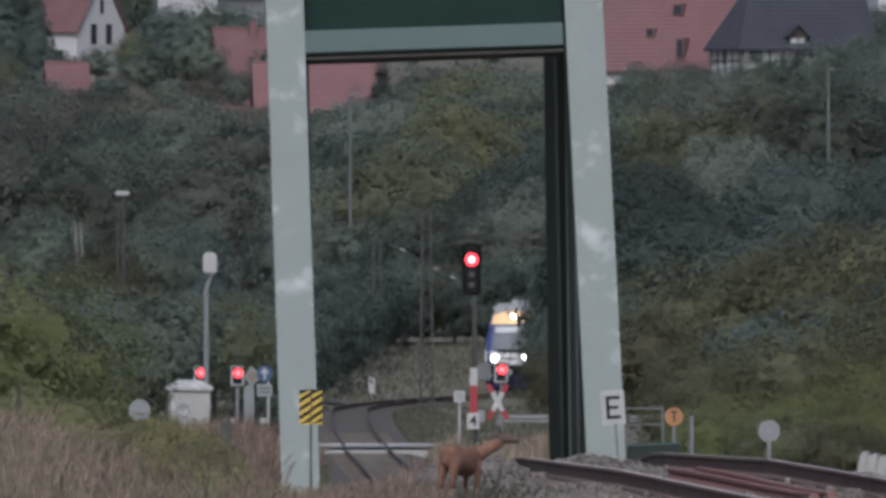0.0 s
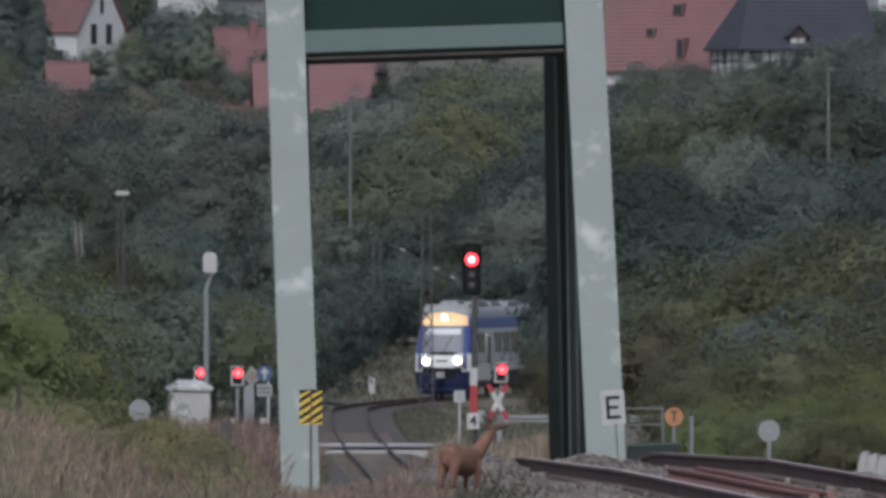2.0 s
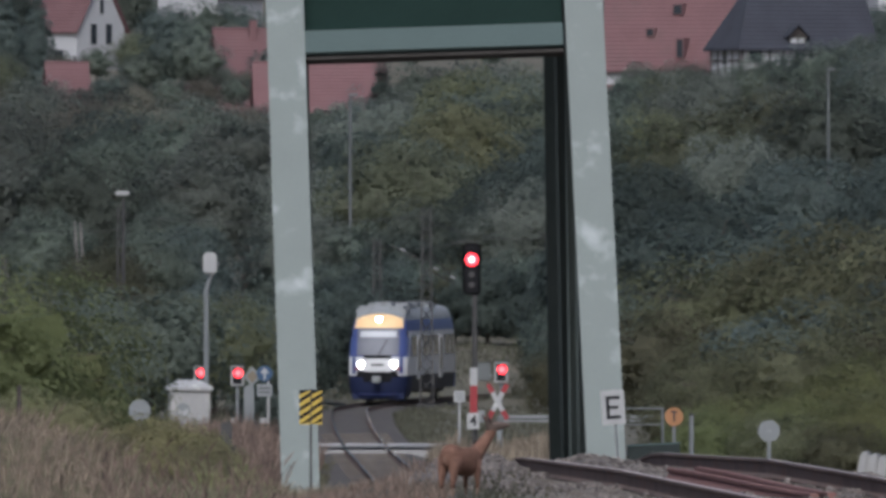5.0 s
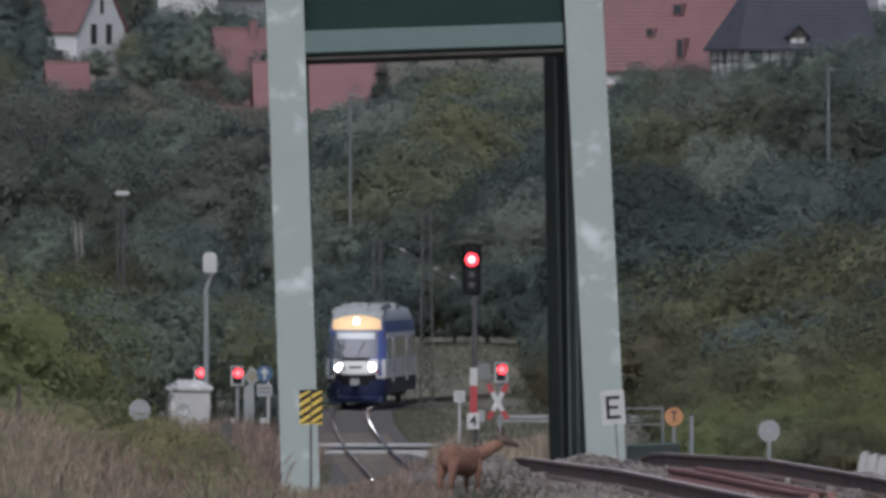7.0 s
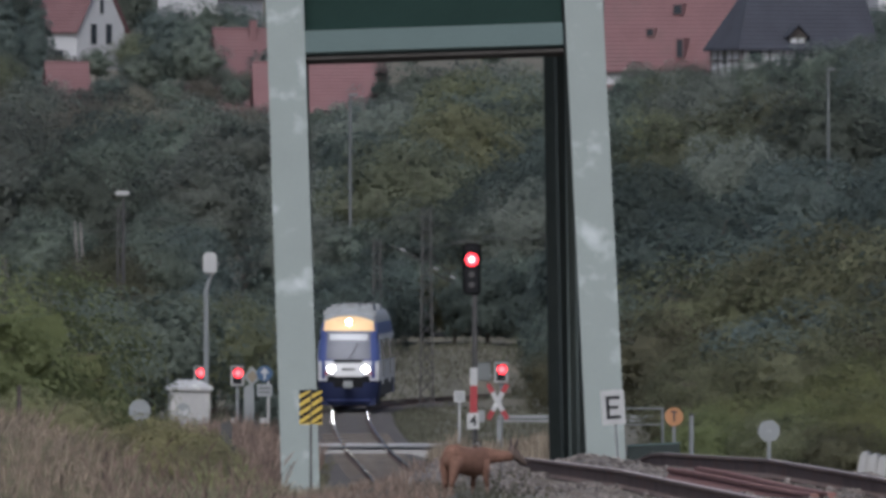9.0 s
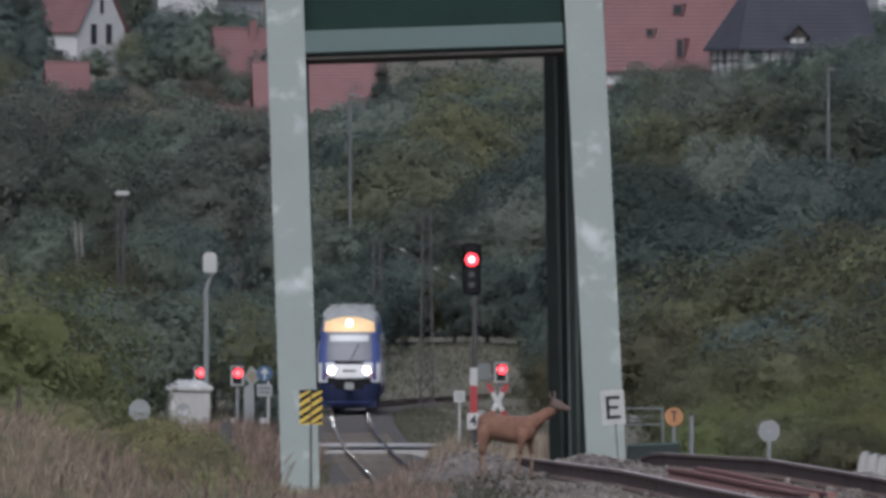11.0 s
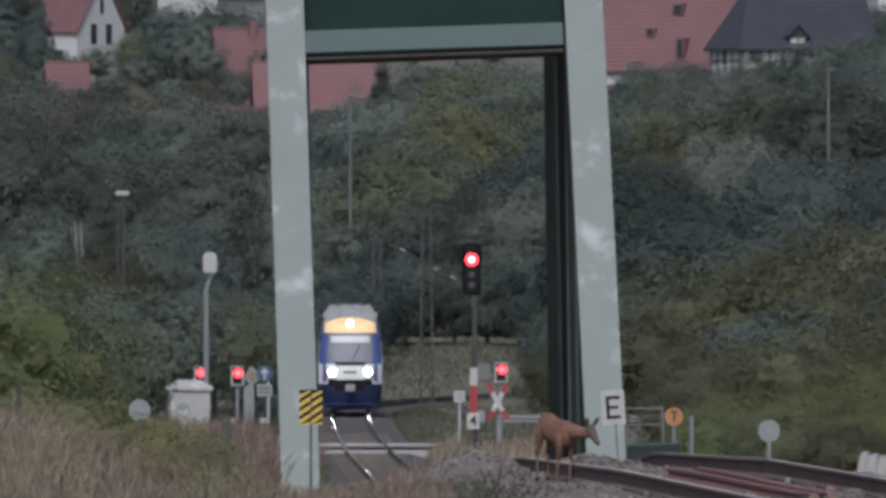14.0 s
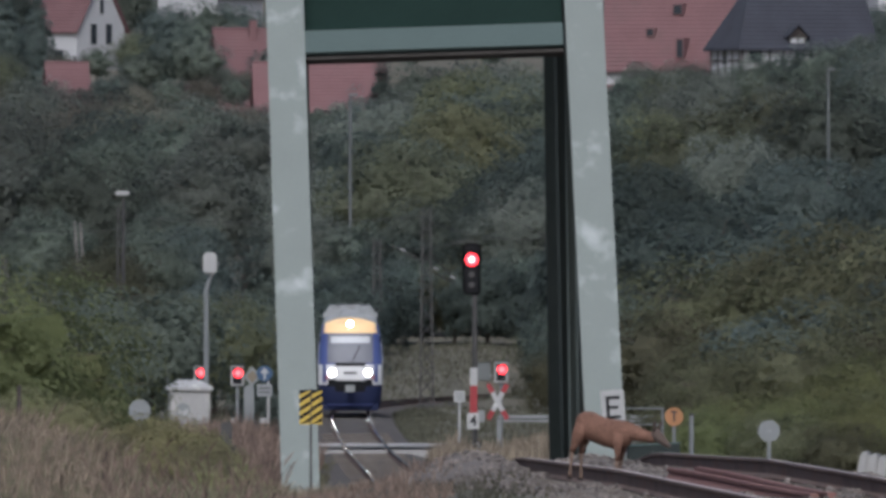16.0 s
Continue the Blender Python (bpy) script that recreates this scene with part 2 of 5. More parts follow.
# ---- plan of the line: the track's middle, height and cant along y ----
def track_x(y):
    if y > 747:
        return -4.09 + (y - 747) ** 2 / (2 * 520)
    return lerp_table([(-60, 14.5), (130, 5.3), (155, 3.65), (187, 1.6), (250, 0.75), (300, 0.10), (400, -0.9), (470, -1.2), (505, -1.32), (520, -1.46), (560, -2.1), (593, -2.66), (620, -2.98), (660, -3.45), (700, -3.83), (747, -4.09)], y)


def track_z(y):
    return lerp_table([(0, 4.75), (155, 4.78), (172, 4.81), (187, 4.73), (197, 4.5), (300, 2.9), (400, 1.4), (470, 0.35), (510, 0.02), (700, 0.0), (820, -0.12), (900, -0.2)], y)


def cant(y):
    return lerp_table([(120, 0.14), (172, 0.11), (187, 0.05), (300, 0.05), (400, 0.0)], y)


GROUND = [(-3000, 5.4), (0, 5.4), (120, 4.6), (187, 4.25), (250, 3.2), (298, 2.5), (306, 0.2), (340, 0.0), (346, 1.6), (420, 0.7), (505, -0.35), (760, -0.4), (820, 0.1),
          (880, 1.8), (1000, 3.2), (1200, 6.5), (1400, 10.5), (1500, 14), (1600, 20), (1700, 25), (2000, 36), (2600, 60), (4800, 70)]


def ground_z(x, y):
    z = lerp_table(GROUND, y)
    d = abs(x - track_x(y)) if y < 900 else 99
    bank = smooth01((-x - 2.6) / 4.0) * smooth01((y - 120) / 90) * smooth01((330 - y) / 60)
    z += 0.85 * bank
    if 430 < y < 585:
        z += (1.05 * smooth01((-x - 4.2) / 1.6) + 0.5 * smooth01((x - 1.5) / 1.2)) * smooth01((y - 440) / 40) * smooth01((578 - y) / 25)
    if y > 1280:
        z = max(z, 18.3 * smooth01((y - 1285) / 90) * smooth01((x - 4) / 9))
    if y < 900 and not 299 < y < 345:
        bed = track_z(y) - 0.32
        k = smooth01((3.6 - d) / 1.6)
        z = z * (1 - k) + min(bed, max(z, bed)) * k
    z += 0.12 * noise.noise((x * 0.35, y * 0.08, 0)) * smooth01((d - 2) / 2)
    return z


# ---- ground, one sheet to the horizon ----
def build_ground():
    ys = [-3000, -600, -100, -20, 20, 60, 100] + list(np.arange(120, 230, 2.0)) + list(np.arange(230, 360, 3.0)) + list(np.arange(360, 900, 9.0)) + list(np.arange(900, 1800, 30.0)) + [1800, 1900, 2000, 2200, 2600, 3200, 4800]
    xs = [-3000, -900, -300, -120, -60, -40] + list(np.arange(-30, -9, 2.5)) + list(np.arange(-9, 9.1, 0.6)) + list(np.arange(10.5, 31, 2.5)) + [40, 60, 120, 300, 900, 3000]
    verts = [(x, y, ground_z(x, y)) for y in ys for x in xs]
    w = len(xs)
    faces = [(r * w + c, r * w + c + 1, (r + 1) * w + c + 1, (r + 1) * w + c) for r in range(len(ys) - 1) for c in range(w - 1)]
    tagged(raw("ground", verts, faces, M_EARTH, smooth=True), "grassy earth and meadow with dry patches", "ground", kind="structure")


build_ground()


# ---- ballast bed ----
def bed_height(x, y):
    """Top of the loose stones beside and between the rails."""
    d = x - track_x(y)
    base = track_z(y) - 0.2 + cant(y) * d / 1.5
    base -= 0.25 * smooth01((abs(d) - 1.35) / 1.3)
    hump = math.exp(-((y - 190) / 5.0) ** 2)
    base += hump * (0.20 * math.exp(-((d - 0.1) / 0.5) ** 2) + 0.26 * math.exp(-((d + 1.3) / 0.65) ** 2) + 0.10 * math.exp(-((d + 2.3) / 0.6) ** 2))
    return base + 0.06 * noise.noise((x * 2.2, y * 0.5, 3)) + 0.02 * noise.noise((x * 6, y * 1.2, 5))


def build_ballast():
    for y0, y1, step in ((120, 300, 0.8), (300, 347, 1.5), (345, 880, 3.0)):
        ys = np.arange(y0, y1, step)
        ds = np.linspace(-2.9, 2.9, 40) if y0 != 300 else np.linspace(-2.0, 2.0, 12)
        verts = [(track_x(y) + d, y, bed_height(track_x(y) + d, y)) for y in ys for d in ds]
        w = len(ds)
        faces = [(r * w + c, r * w + c + 1, (r + 1) * w + c + 1, (r + 1) * w + c) for r in range(len(ys) - 1) for c in range(w - 1)]
        tagged(raw("ballast_bed", verts, faces, M_BALLAST if y0 < 340 else M_OLDBED, smooth=True), "grey crushed stone track bed", "track bed", kind="structure")
    # loose stones
    rng = random.Random(5)
    base = bmesh.new()
    bmesh.ops.create_icosphere(base, subdivisions=1, radius=1)
    bv = [v.co.copy() for v in base.verts]
    bf = [tuple(v.index for v in f.verts) for f in base.faces]
    base.free()
    verts, faces = [], []
    for _ in range(9500):
        y = rng.uniform(157, 195)
        d = rng.uniform(-3.0, 2.4)
        x = track_x(y) + d
        r = rng.uniform(0.018, 0.042) * (1.5 if rng.random() < 0.06 else 1)
        m = Matrix.Translation((x, y, bed_height(x, y) + r * 0.25)) @ Euler((rng.uniform(0, 6), rng.uniform(0, 6), rng.uniform(0, 6))).to_matrix().to_4x4() @ Matrix.Diagonal((r, r * rng.uniform(0.6, 1), r * rng.uniform(0.5, 0.9), 1))
        k = len(verts)
        verts += [m @ (v * rng.uniform(0.75, 1.15)) for v in bv]
        faces += [tuple(i + k for i in f) for f in bf]
    tagged(raw("ballast_stones", verts, faces, M_STONE), "loose grey and brown crushed ballast stones", "gravel", kind="stuff")


build_ballast()


# ---- rails ----
RAIL = [(-0.035, 0), (-0.036, -0.025), (-0.012, -0.045), (-0.010, -0.14), (-0.07, -0.165), (-0.072, -0.172), (0.072, -0.172), (0.07, -0.165), (0.010, -0.14), (0.012, -0.045), (0.036, -0.025), (0.035, 0)]


def sweep(points, profile, closed_ends=True):
    """Vertices and faces of a profile (across, up) swept along points (x, y, z)."""
    verts, faces = [], []
    k = len(profile)
    for i, p in enumerate(points):
        a, b = Vector(points[max(0, i - 1)]), Vector(points[min(len(points) - 1, i + 1)])
        t = (b - a).normalized()
        side = Vector((t.y, -t.x, 0)).normalized()
        for u, v in profile:
            verts.append(Vector(p) + side * u + Vector((0, 0, v)))
    for i in range(len(points) - 1):
        for j in range(k):
            q = (j + 1) % k
            faces.append((i * k + j, i * k + q, (i + 1) * k + q, (i + 1) * k + j))
    if closed_ends:
        faces += [tuple(range(k)), tuple(range((len(points) - 1) * k, len(points) * k))[::-1]]
    return verts, faces


def build_track():
    track = thing("railway_track", pose(0, 0, 0), "single railway track with rusty rails on ballast", "railway track", kind="structure")
    ys = list(np.arange(60, 300, 2.0)) + list(np.arange(300, 740, 5.0)) + list(np.arange(740, 890, 3.0))
    for side in (-1, 1):
        pts = [(track_x(y) + side * 0.75, y, track_z(y) + side * cant(y) / 2) for y in ys]
        v, f = sweep(pts, RAIL)
        raw("rail", v, f, M_RUST, track)
        near = [(x, y, z + 0.004) for x, y, z in pts if y < 190]
        v, f = sweep(near, [(-0.03, 0), (-0.03, -0.012), (0.03, -0.012), (0.03, 0)])
        tagged(raw("running_surface", v, f, M_RAILPALE, track), "pale worn rail head")
        pts = [(x, y, z + 0.004) for x, y, z in pts if y > 470]
        v, f = sweep(pts, [(-0.033, 0), (-0.033, -0.012), (0.033, -0.012), (0.033, 0)])
        tagged(raw("running_surface", v, f, M_RAILTOP, track), "polished rail head tinted with golden glint")
    sleeper = link_mesh("sleeper", boxes((-1.3, 1.3, -0.13, 0.13, -0.34, -0.18), bevel=0.01), M_SLEEPER)
    for y in list(np.arange(157, 187, 0.62)) + list(np.arange(512, 660, 0.66)):
        ob = new("sleeper", sleeper)
        ob.parent = track
        ob.matrix_local = pose(track_x(y), y, track_z(y), 0, -math.degrees(cant(y) / 1.5), 0)


build_track()


def build_guard_rails():
    """Two spare rusty rails that lie between the running rails."""
    for x0, x1, za in ((0.18, -0.2, 4.69), (0.34, 0.08, 4.70)):
        rail = thing("spare_rail", pose(0, 0, 0), "red rusty spare rail lying between the running rails", "rail", "spare rails in the track")
        pts = [(track_x(y) + x0 + (x1 - x0) * (y - 160) / 13, y, za + 0.08 * smooth01((y - 160) / 13)) for y in np.arange(160, 173.5, 0.75)]
        v, f = sweep(pts, [(-0.04, 0), (-0.04, -0.03), (-0.012, -0.05), (-0.07, -0.13), (0.07, -0.13), (0.012, -0.05), (0.04, -0.03), (0.04, 0)])
        raw("rail_bar", v, f, M_RUST_RED, rail)


build_guard_rails()


# ---- steel truss bridge, its near portal at y = 300 ----
def build_bridge():
    bridge = thing("truss_bridge", pose(0, 300, 2.91, -0.88, -1.9, 0.5), "pale green steel truss railway bridge with inclined end posts", "bridge")
    L, TILT = 42.0, 0.60

    def strut(name, x0, x1, a, b, depth, material, lean=0.0):
        """A box member in the truss plane from a to b, (y, z) of its middle."""
        (ya, za), (yb, zb) = a, b
        d = math.hypot(yb - ya, zb - za)
        m = Matrix.Translation(((x0 + x1) / 2, ya, za)) @ Matrix.Rotation(radians(lean), 4, "Y") @ Matrix.Rotation(-math.atan2(yb - ya, zb - za), 4, "X")
        bm = bmesh.new()
        box(bm, -(x1 - x0) / 2, (x1 - x0) / 2, -depth / 2, depth / 2, 0, d, bevel=0.012, m=m)
        return part(name, bm, material, bridge)

    H = 10.4
    for name, x0, x1 in (("left", -2.86, -2.18), ("right", 2.50, 3.19)):
        off = 0.075 if name == "right" else 0.0
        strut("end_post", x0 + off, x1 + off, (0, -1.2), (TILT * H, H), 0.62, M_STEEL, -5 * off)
        # members behind the portal: their shade is put into the colours
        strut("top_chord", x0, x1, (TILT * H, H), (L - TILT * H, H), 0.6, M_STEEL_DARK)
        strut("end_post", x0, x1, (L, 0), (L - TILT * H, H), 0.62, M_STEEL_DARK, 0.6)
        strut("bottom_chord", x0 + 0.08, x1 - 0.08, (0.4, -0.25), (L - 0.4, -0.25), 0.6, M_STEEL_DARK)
        s = 1 if x0 > 0 else -1
        for k in range(1, 5):
            y = TILT * H + (L - 2 * TILT * H) * (k - 1) / 3
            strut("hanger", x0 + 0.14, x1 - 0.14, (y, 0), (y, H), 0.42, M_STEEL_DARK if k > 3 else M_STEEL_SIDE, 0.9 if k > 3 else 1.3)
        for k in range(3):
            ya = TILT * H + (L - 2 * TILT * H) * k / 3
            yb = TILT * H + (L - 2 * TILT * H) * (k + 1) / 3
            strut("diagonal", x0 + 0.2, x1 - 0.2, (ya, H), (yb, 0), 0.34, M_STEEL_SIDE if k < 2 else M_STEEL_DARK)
    # portal: sloping face plate; recessed web and soffit coloured dark for shade
    bm = bmesh.new()
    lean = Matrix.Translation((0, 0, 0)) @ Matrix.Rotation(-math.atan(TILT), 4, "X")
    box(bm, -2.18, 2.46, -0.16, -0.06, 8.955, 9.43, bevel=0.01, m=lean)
    part("portal_flange", bm, M_STEEL_MID, bridge, "mid green sloping flange")
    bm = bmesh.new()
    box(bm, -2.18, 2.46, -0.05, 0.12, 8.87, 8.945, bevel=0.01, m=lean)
    part("portal_soffit", bm, M_SOFFIT, bridge, "underside plate with its shade painted in")
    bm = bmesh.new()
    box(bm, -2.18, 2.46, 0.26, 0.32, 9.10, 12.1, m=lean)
    part("portal_web", bm, M_STEEL_WEB, bridge, "recessed web plate, shade put into its green")
    # added plate, out of sight above, that keeps light off the web
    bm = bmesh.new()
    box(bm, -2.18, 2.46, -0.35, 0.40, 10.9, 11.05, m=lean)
    part("added_shade_plate", bm, M_STEEL_DARK, bridge)
    for k in range(1, 4):
        y = TILT * H + (L - 2 * TILT * H) * k / 3
        part("cross_beam", boxes((-2.2, 2.38, y - 0.2, y + 0.2, H - 0.7, H - 0.1)), M_STEEL_DARK, bridge)
    for k in range(8):
        y = 0.8 + k * (L - 1.6) / 7
        part("floor_beam", boxes((-2.3, 2.45, y - 0.15, y + 0.15, -0.95, -0.5)), M_STEEL_DARK, bridge)
    part("deck_plate", boxes((-2.2, 2.4, 0.2, L - 0.2, -0.5, -0.42)), M_STEEL_DARK, bridge)
    # abutments
    for y0, y1, n in ((296.5, 301.0, "near"), (341.5, 346, "far")):
        tagged(part("abutment", boxes((-4.2, 4.4, y0, y1, -1.5, 1.75 if n == "near" else 1.2), bevel=0.04), M_CONC), "concrete bridge abutment under the truss ends", "abutment", kind="structure")


build_bridge()


# ---- level crossing ----
def build_crossing():
    road = []
    for x in np.arange(-60, 61, 3.0):
        for y in (597.5, 602, 606.5):
            road.append((x, y, 0.0 if abs(x + 2.7) < 4 else -0.05 - 0.3 * smooth01((abs(x + 2.7) - 4) / 8)))
    n = len(road) // 3
    faces = [(i * 3 + j, i * 3 + j + 1, (i + 1) * 3 + j + 1, (i + 1) * 3 + j) for i in range(n - 1) for j in range(2)]
    tagged(raw("road", road, faces, M_ASPHALT, smooth=True), "grey asphalt country road over the track", "road", kind="structure")
    panels = thing("crossing_deck", pose(0, 0, 0), "pale concrete slabs of a level crossing", "level crossing", kind="structure")
    for y in (601.6, 603.8, 606.0):
        c = track_x(y + 1.1)
        for x0, x1 in ((c - 3.4, c - 2.1), (c - 2.08, c - 0.82), (c - 0.66, c - 0.02), (c + 0.02, c + 0.66), (c + 0.82, c + 2.08), (c + 2.1, c + 3.4)):
            part("slab", boxes((x0, x1, y, y + 2.17, -0.25, 0.035), bevel=0.015), M_CONC, panels)
    part("edge_kerb", boxes((-5.2, -0.1, 594.6, 594.9, -0.4, -0.05), bevel=0.02), M_CONC, panels)


build_crossing()


# ---- railcar ----
def half_width(z):
    return lerp_table([(0.2, 1.22), (0.5, 1.33), (1.2, 1.375), (2.4, 1.375), (3.0, 1.33), (3.5, 1.26), (3.9, 1.17), (4.15, 1.08), (4.32, 0.93), (4.42, 0.6)], z)


def nose_y(z):
    return lerp_table([(0.2, 0.25), (0.6, 0.08), (1.4, 0.0), (2.0, 0.06), (2.3, 0.22), (3.4, 0.75), (3.9, 1.1), (4.15, 1.5), (4.42, 2.2)], z)


NOSE = 0.75


def nose_point(u, z, out=0.0):
    """u: -1 to 1 over the nose, as a share of the half width."""
    w = half_width(z)
    s = abs(u) ** (1 / 0.62)
    c = math.sqrt(max(0, 1 - s * s))
    return Vector((w * u, nose_y(z) + NOSE * (1 - c ** 0.75) - out, z))


def shell(bm, zs, length, out=0.0):
    us = [math.copysign(abs(math.sin(a)) ** 0.62, a) for a in np.linspace(-math.pi / 2, math.pi / 2, 29)]
    rings = []
    for z in zs:
        w = half_width(z) + out
        mid = [nose_point(u, z, out) for u in us]
        ring = [Vector((-w, length, z))] + [Vector((p.x * (1 + out / 1.3), p.y, p.z)) for p in mid] + [Vector((w, length, z))]
        rings.append([bm.verts.new(p) for p in ring])
    for a, b in zip(rings, rings[1:]):
        for i in range(len(a) - 1):
            bm.faces.new((a[i], a[i + 1], b[i + 1], b[i]))
    return rings


def nose_patch(bm, corner, z0, z1, out, x_top=None, thick=0.03, rows=6, cols=18, cx=0.0, arch=0.0):
    """A panel that follows the nose: half width corner at z0, x_top at z1."""
    x_top = corner if x_top is None else x_top
    grid = []
    for i in range(rows + 1):
        z = z0 + (z1 - z0) * i / rows
        w = corner + (x_top - corner) * i / rows
        line = []
        for j in range(cols + 1):
            u = 2 * j / cols - 1
            zz = z - arch * u * u * i / rows
            line.append(bm.verts.new(nose_point(max(-1, min(1, (cx + w * u) / half_width(zz))), zz, out)))
        grid.append(line)
    faces = [bm.faces.new((grid[i][j], grid[i][j + 1], grid[i + 1][j + 1], grid[i + 1][j])) for i in range(rows) for j in range(cols)]
    r = bmesh.ops.extrude_face_region(bm, geom=faces)
    for v in r["geom"]:
        if isinstance(v, bmesh.types.BMVert):
            v.co.y += thick + out
    return bm


TRAIN_L = 25.0


def build_train():
    t = thing("railcar", pose(-4, 722, 0), "blue white and yellow diesel railcar with lit headlamps", "train")

    def strip(name, zs, material, label="", out=0.0, y1=TRAIN_L):
        bm = bmesh.new()
        shell(bm, zs, y1, out)
        return part(name, bm, material, t, label, smooth=True)

    strip("skirt", [0.22, 0.4, 0.7, 1.0, 1.25], M_TRAIN_DARKBLUE, "dark blue skirt and front apron", out=0.0, y1=2.6)
    strip("side_skirt", [0.55, 0.8, 1.05, 1.25], M_TRAIN_UNDER, "dark grey underframe skirt", out=-0.05)
    strip("waist_panel", [1.25, 1.45, 1.7, 1.95, 2.1], M_TRAIN_WHITE, "white waist panel")
    strip("window_band", [2.1, 2.5, 2.9, 3.16], M_TRAIN_BLUE, "blue cab pillars and window band", y1=2.2)
    bm = bmesh.new()
    for s in (-1, 1):
        vs = [(s * half_width(z), y, z) for z in (2.1, 2.5, 2.9, 3.16) for y in (2.2, TRAIN_L)]
        q = [bm.verts.new(v) for v in vs]
        for i in range(3):
            bm.faces.new((q[2 * i], q[2 * i + 1], q[2 * i + 3], q[2 * i + 2]))
    part("side_wall", bm, M_TRAIN_WHITE, t, "white side wall between the windows", smooth=True)
    strip("upper_band", [3.16, 3.22, 3.3], M_TRAIN_BLUE)
    for s in (-1, 1):
        part("side_line", boxes((s * 1.30 - 0.02, s * 1.30 + 0.02, 1.9, TRAIN_L, 3.15, 3.29), bevel=0.01), M_TRAIN_WHITE, t, "white line over the windows")
    strip("cant_rail", [3.3, 3.45, 3.6, 3.8], M_TRAIN_BLUE, "blue band under the roof")
    strip("roof", [3.8, 3.9, 4.02, 4.15, 4.24, 4.32, 4.38, 4.42], M_TRAIN_ROOF, "grey curved roof")
    bm = bmesh.new()
    zs = [0.55, 1.0, 2.0, 3.0, 3.5, 3.9, 4.15, 4.32, 4.42]
    ring = [bm.verts.new((-half_width(z), TRAIN_L, z)) for z in zs] + [bm.verts.new((half_width(z), TRAIN_L, z)) for z in zs[::-1]]
    bm.faces.new(ring)
    part("rear_wall", bm, M_TRAIN_BLUE, t)
    part("roof_top", boxes((-0.42, 0.42, 2.2, TRAIN_L, 4.36, 4.425), bevel=0.02), M_TRAIN_ROOF, t)
    # front panels
    bm = bmesh.new()
    part("forehead", nose_patch(bm, 1.13, 3.44, 4.10, 0.02, 1.08, arch=0.24), M_TRAIN_YELLOW, t, "pale yellow forehead panel")
    wind = part("windshield", nose_patch(bmesh.new(), 0.98, 2.18, 3.42, 0.02, 0.96), M_WINDSHIELD, t, "curved windshield, sky reflection put into its grey", smooth=False)
    part("destination_display", nose_patch(bmesh.new(), 0.84, 3.02, 3.30, 0.05), M_DISPLAY, wind, "pale blind display behind the glass")
    part("wiper", tubes(((0.05, nose_y(2.2) - 0.1, 2.2), (0.42, nose_y(2.9) - 0.05, 2.9), 0.015)), M_BLACK, wind)
    part("cowl", nose_patch(bmesh.new(), 0.62, 2.04, 2.18, 0.03, 0.66, rows=2), M_BLACK, t, "black wiper cowl")
    part("front_panel", nose_patch(bmesh.new(), 1.1, 1.47, 2.02, 0.03, 1.0), M_TRAIN_WHITE, t, "white front panel between the lamps")
    part("number_bar", nose_patch(bmesh.new(), 0.28, 1.70, 1.79, 0.05, rows=1), M_TRAIN_UNDER, t, "row of dark characters as a plain bar")
    # flat black panel: the recess's shade is painted, nothing is cut in
    part("coupler_recess_panel", nose_patch(bmesh.new(), 0.62, 0.95, 1.42, 0.02, 0.72), M_BLACK, t, "flat black panel for the shaded coupler recess")
    cp = part("coupler", tubes(((0, -0.45, 1.08), (0, 0.3, 1.08), 0.14, 0.12), seg=14), M_GALV, t, "grey steel coupler")
    part("coupler_head", boxes((-0.2, 0.2, -0.6, -0.4, 0.93, 1.24), bevel=0.03), M_GALV, cp)
    part("plough", boxes((-1.2, 1.2, 0.35, 0.5, 0.14, 0.5), bevel=0.03), M_TRAIN_DARKBLUE, t, "dark blue rail guard")
    for s in (-1, 1):
        p = nose_point(s * 0.75 / half_width(1.76), 1.76)
        h = part("headlamp", disc(bmesh.new(), (p.x, p.y - 0.05, 1.76), 0.145, 0.09), G_HEAD, t, "glowing white headlamp")
        part("bezel", disc(bmesh.new(), (p.x, p.y - 0.045, 1.76), 0.19, 0.1), M_TRAIN_WHITE, h)
        p = nose_point(s * 0.98 / half_width(1.56), 1.56)
        part("tail_lamp", disc(bmesh.new(), (p.x, p.y - 0.06, 1.56), 0.07, 0.06), M_RED, t)
        part("mirror_bracket", boxes((s * 1.3 - 0.03, s * 1.3 + 0.03, 1.05, 1.2, 3.0, 3.3), bevel=0.01), M_BLACK, t)
        # white corner line of the cab and side windows
        bm = bmesh.new()
        tube(bm, (s * 1.372, 0.95, 2.1), (s * 1.30, 1.75, 3.22), 0.035)
        part("corner_line", bm, M_TRAIN_WHITE, t, "white line along the cab corner")
        for k in range(8):
            y0 = 2.6 + k * 2.8
            door = k in (1, 5)
            z0 = 1.05 if door else 2.12
            bm = bmesh.new()
            box(bm, s * 1.36 - 0.03, s * 1.36 + 0.03, y0, y0 + (1.5 if door else 2.3), z0, 3.08, bevel=0.02)
            w = part("door" if door else "side_window", bm, M_TRAIN_WHITE if door else M_PANE, t, "white passenger door" if door else "dark side window")
            if door:
                for d in (0.08, 0.79):
                    part("door_pane", boxes((s * 1.385 - 0.02, s * 1.385 + 0.02, y0 + d, y0 + d + 0.63, 1.4, 2.95), bevel=0.02), M_PANE, w)
    p = nose_point(0, 3.8)
    lamp = part("top_headlamp", disc(bmesh.new(), (0, p.y - 0.07, 3.83), 0.11, 0.1), G_TOP, t, "glowing top headlamp")
    part("bezel", disc(bmesh.new(), (0, p.y - 0.06, 3.83), 0.2, 0.12), M_TRAIN_YELLOW, lamp)
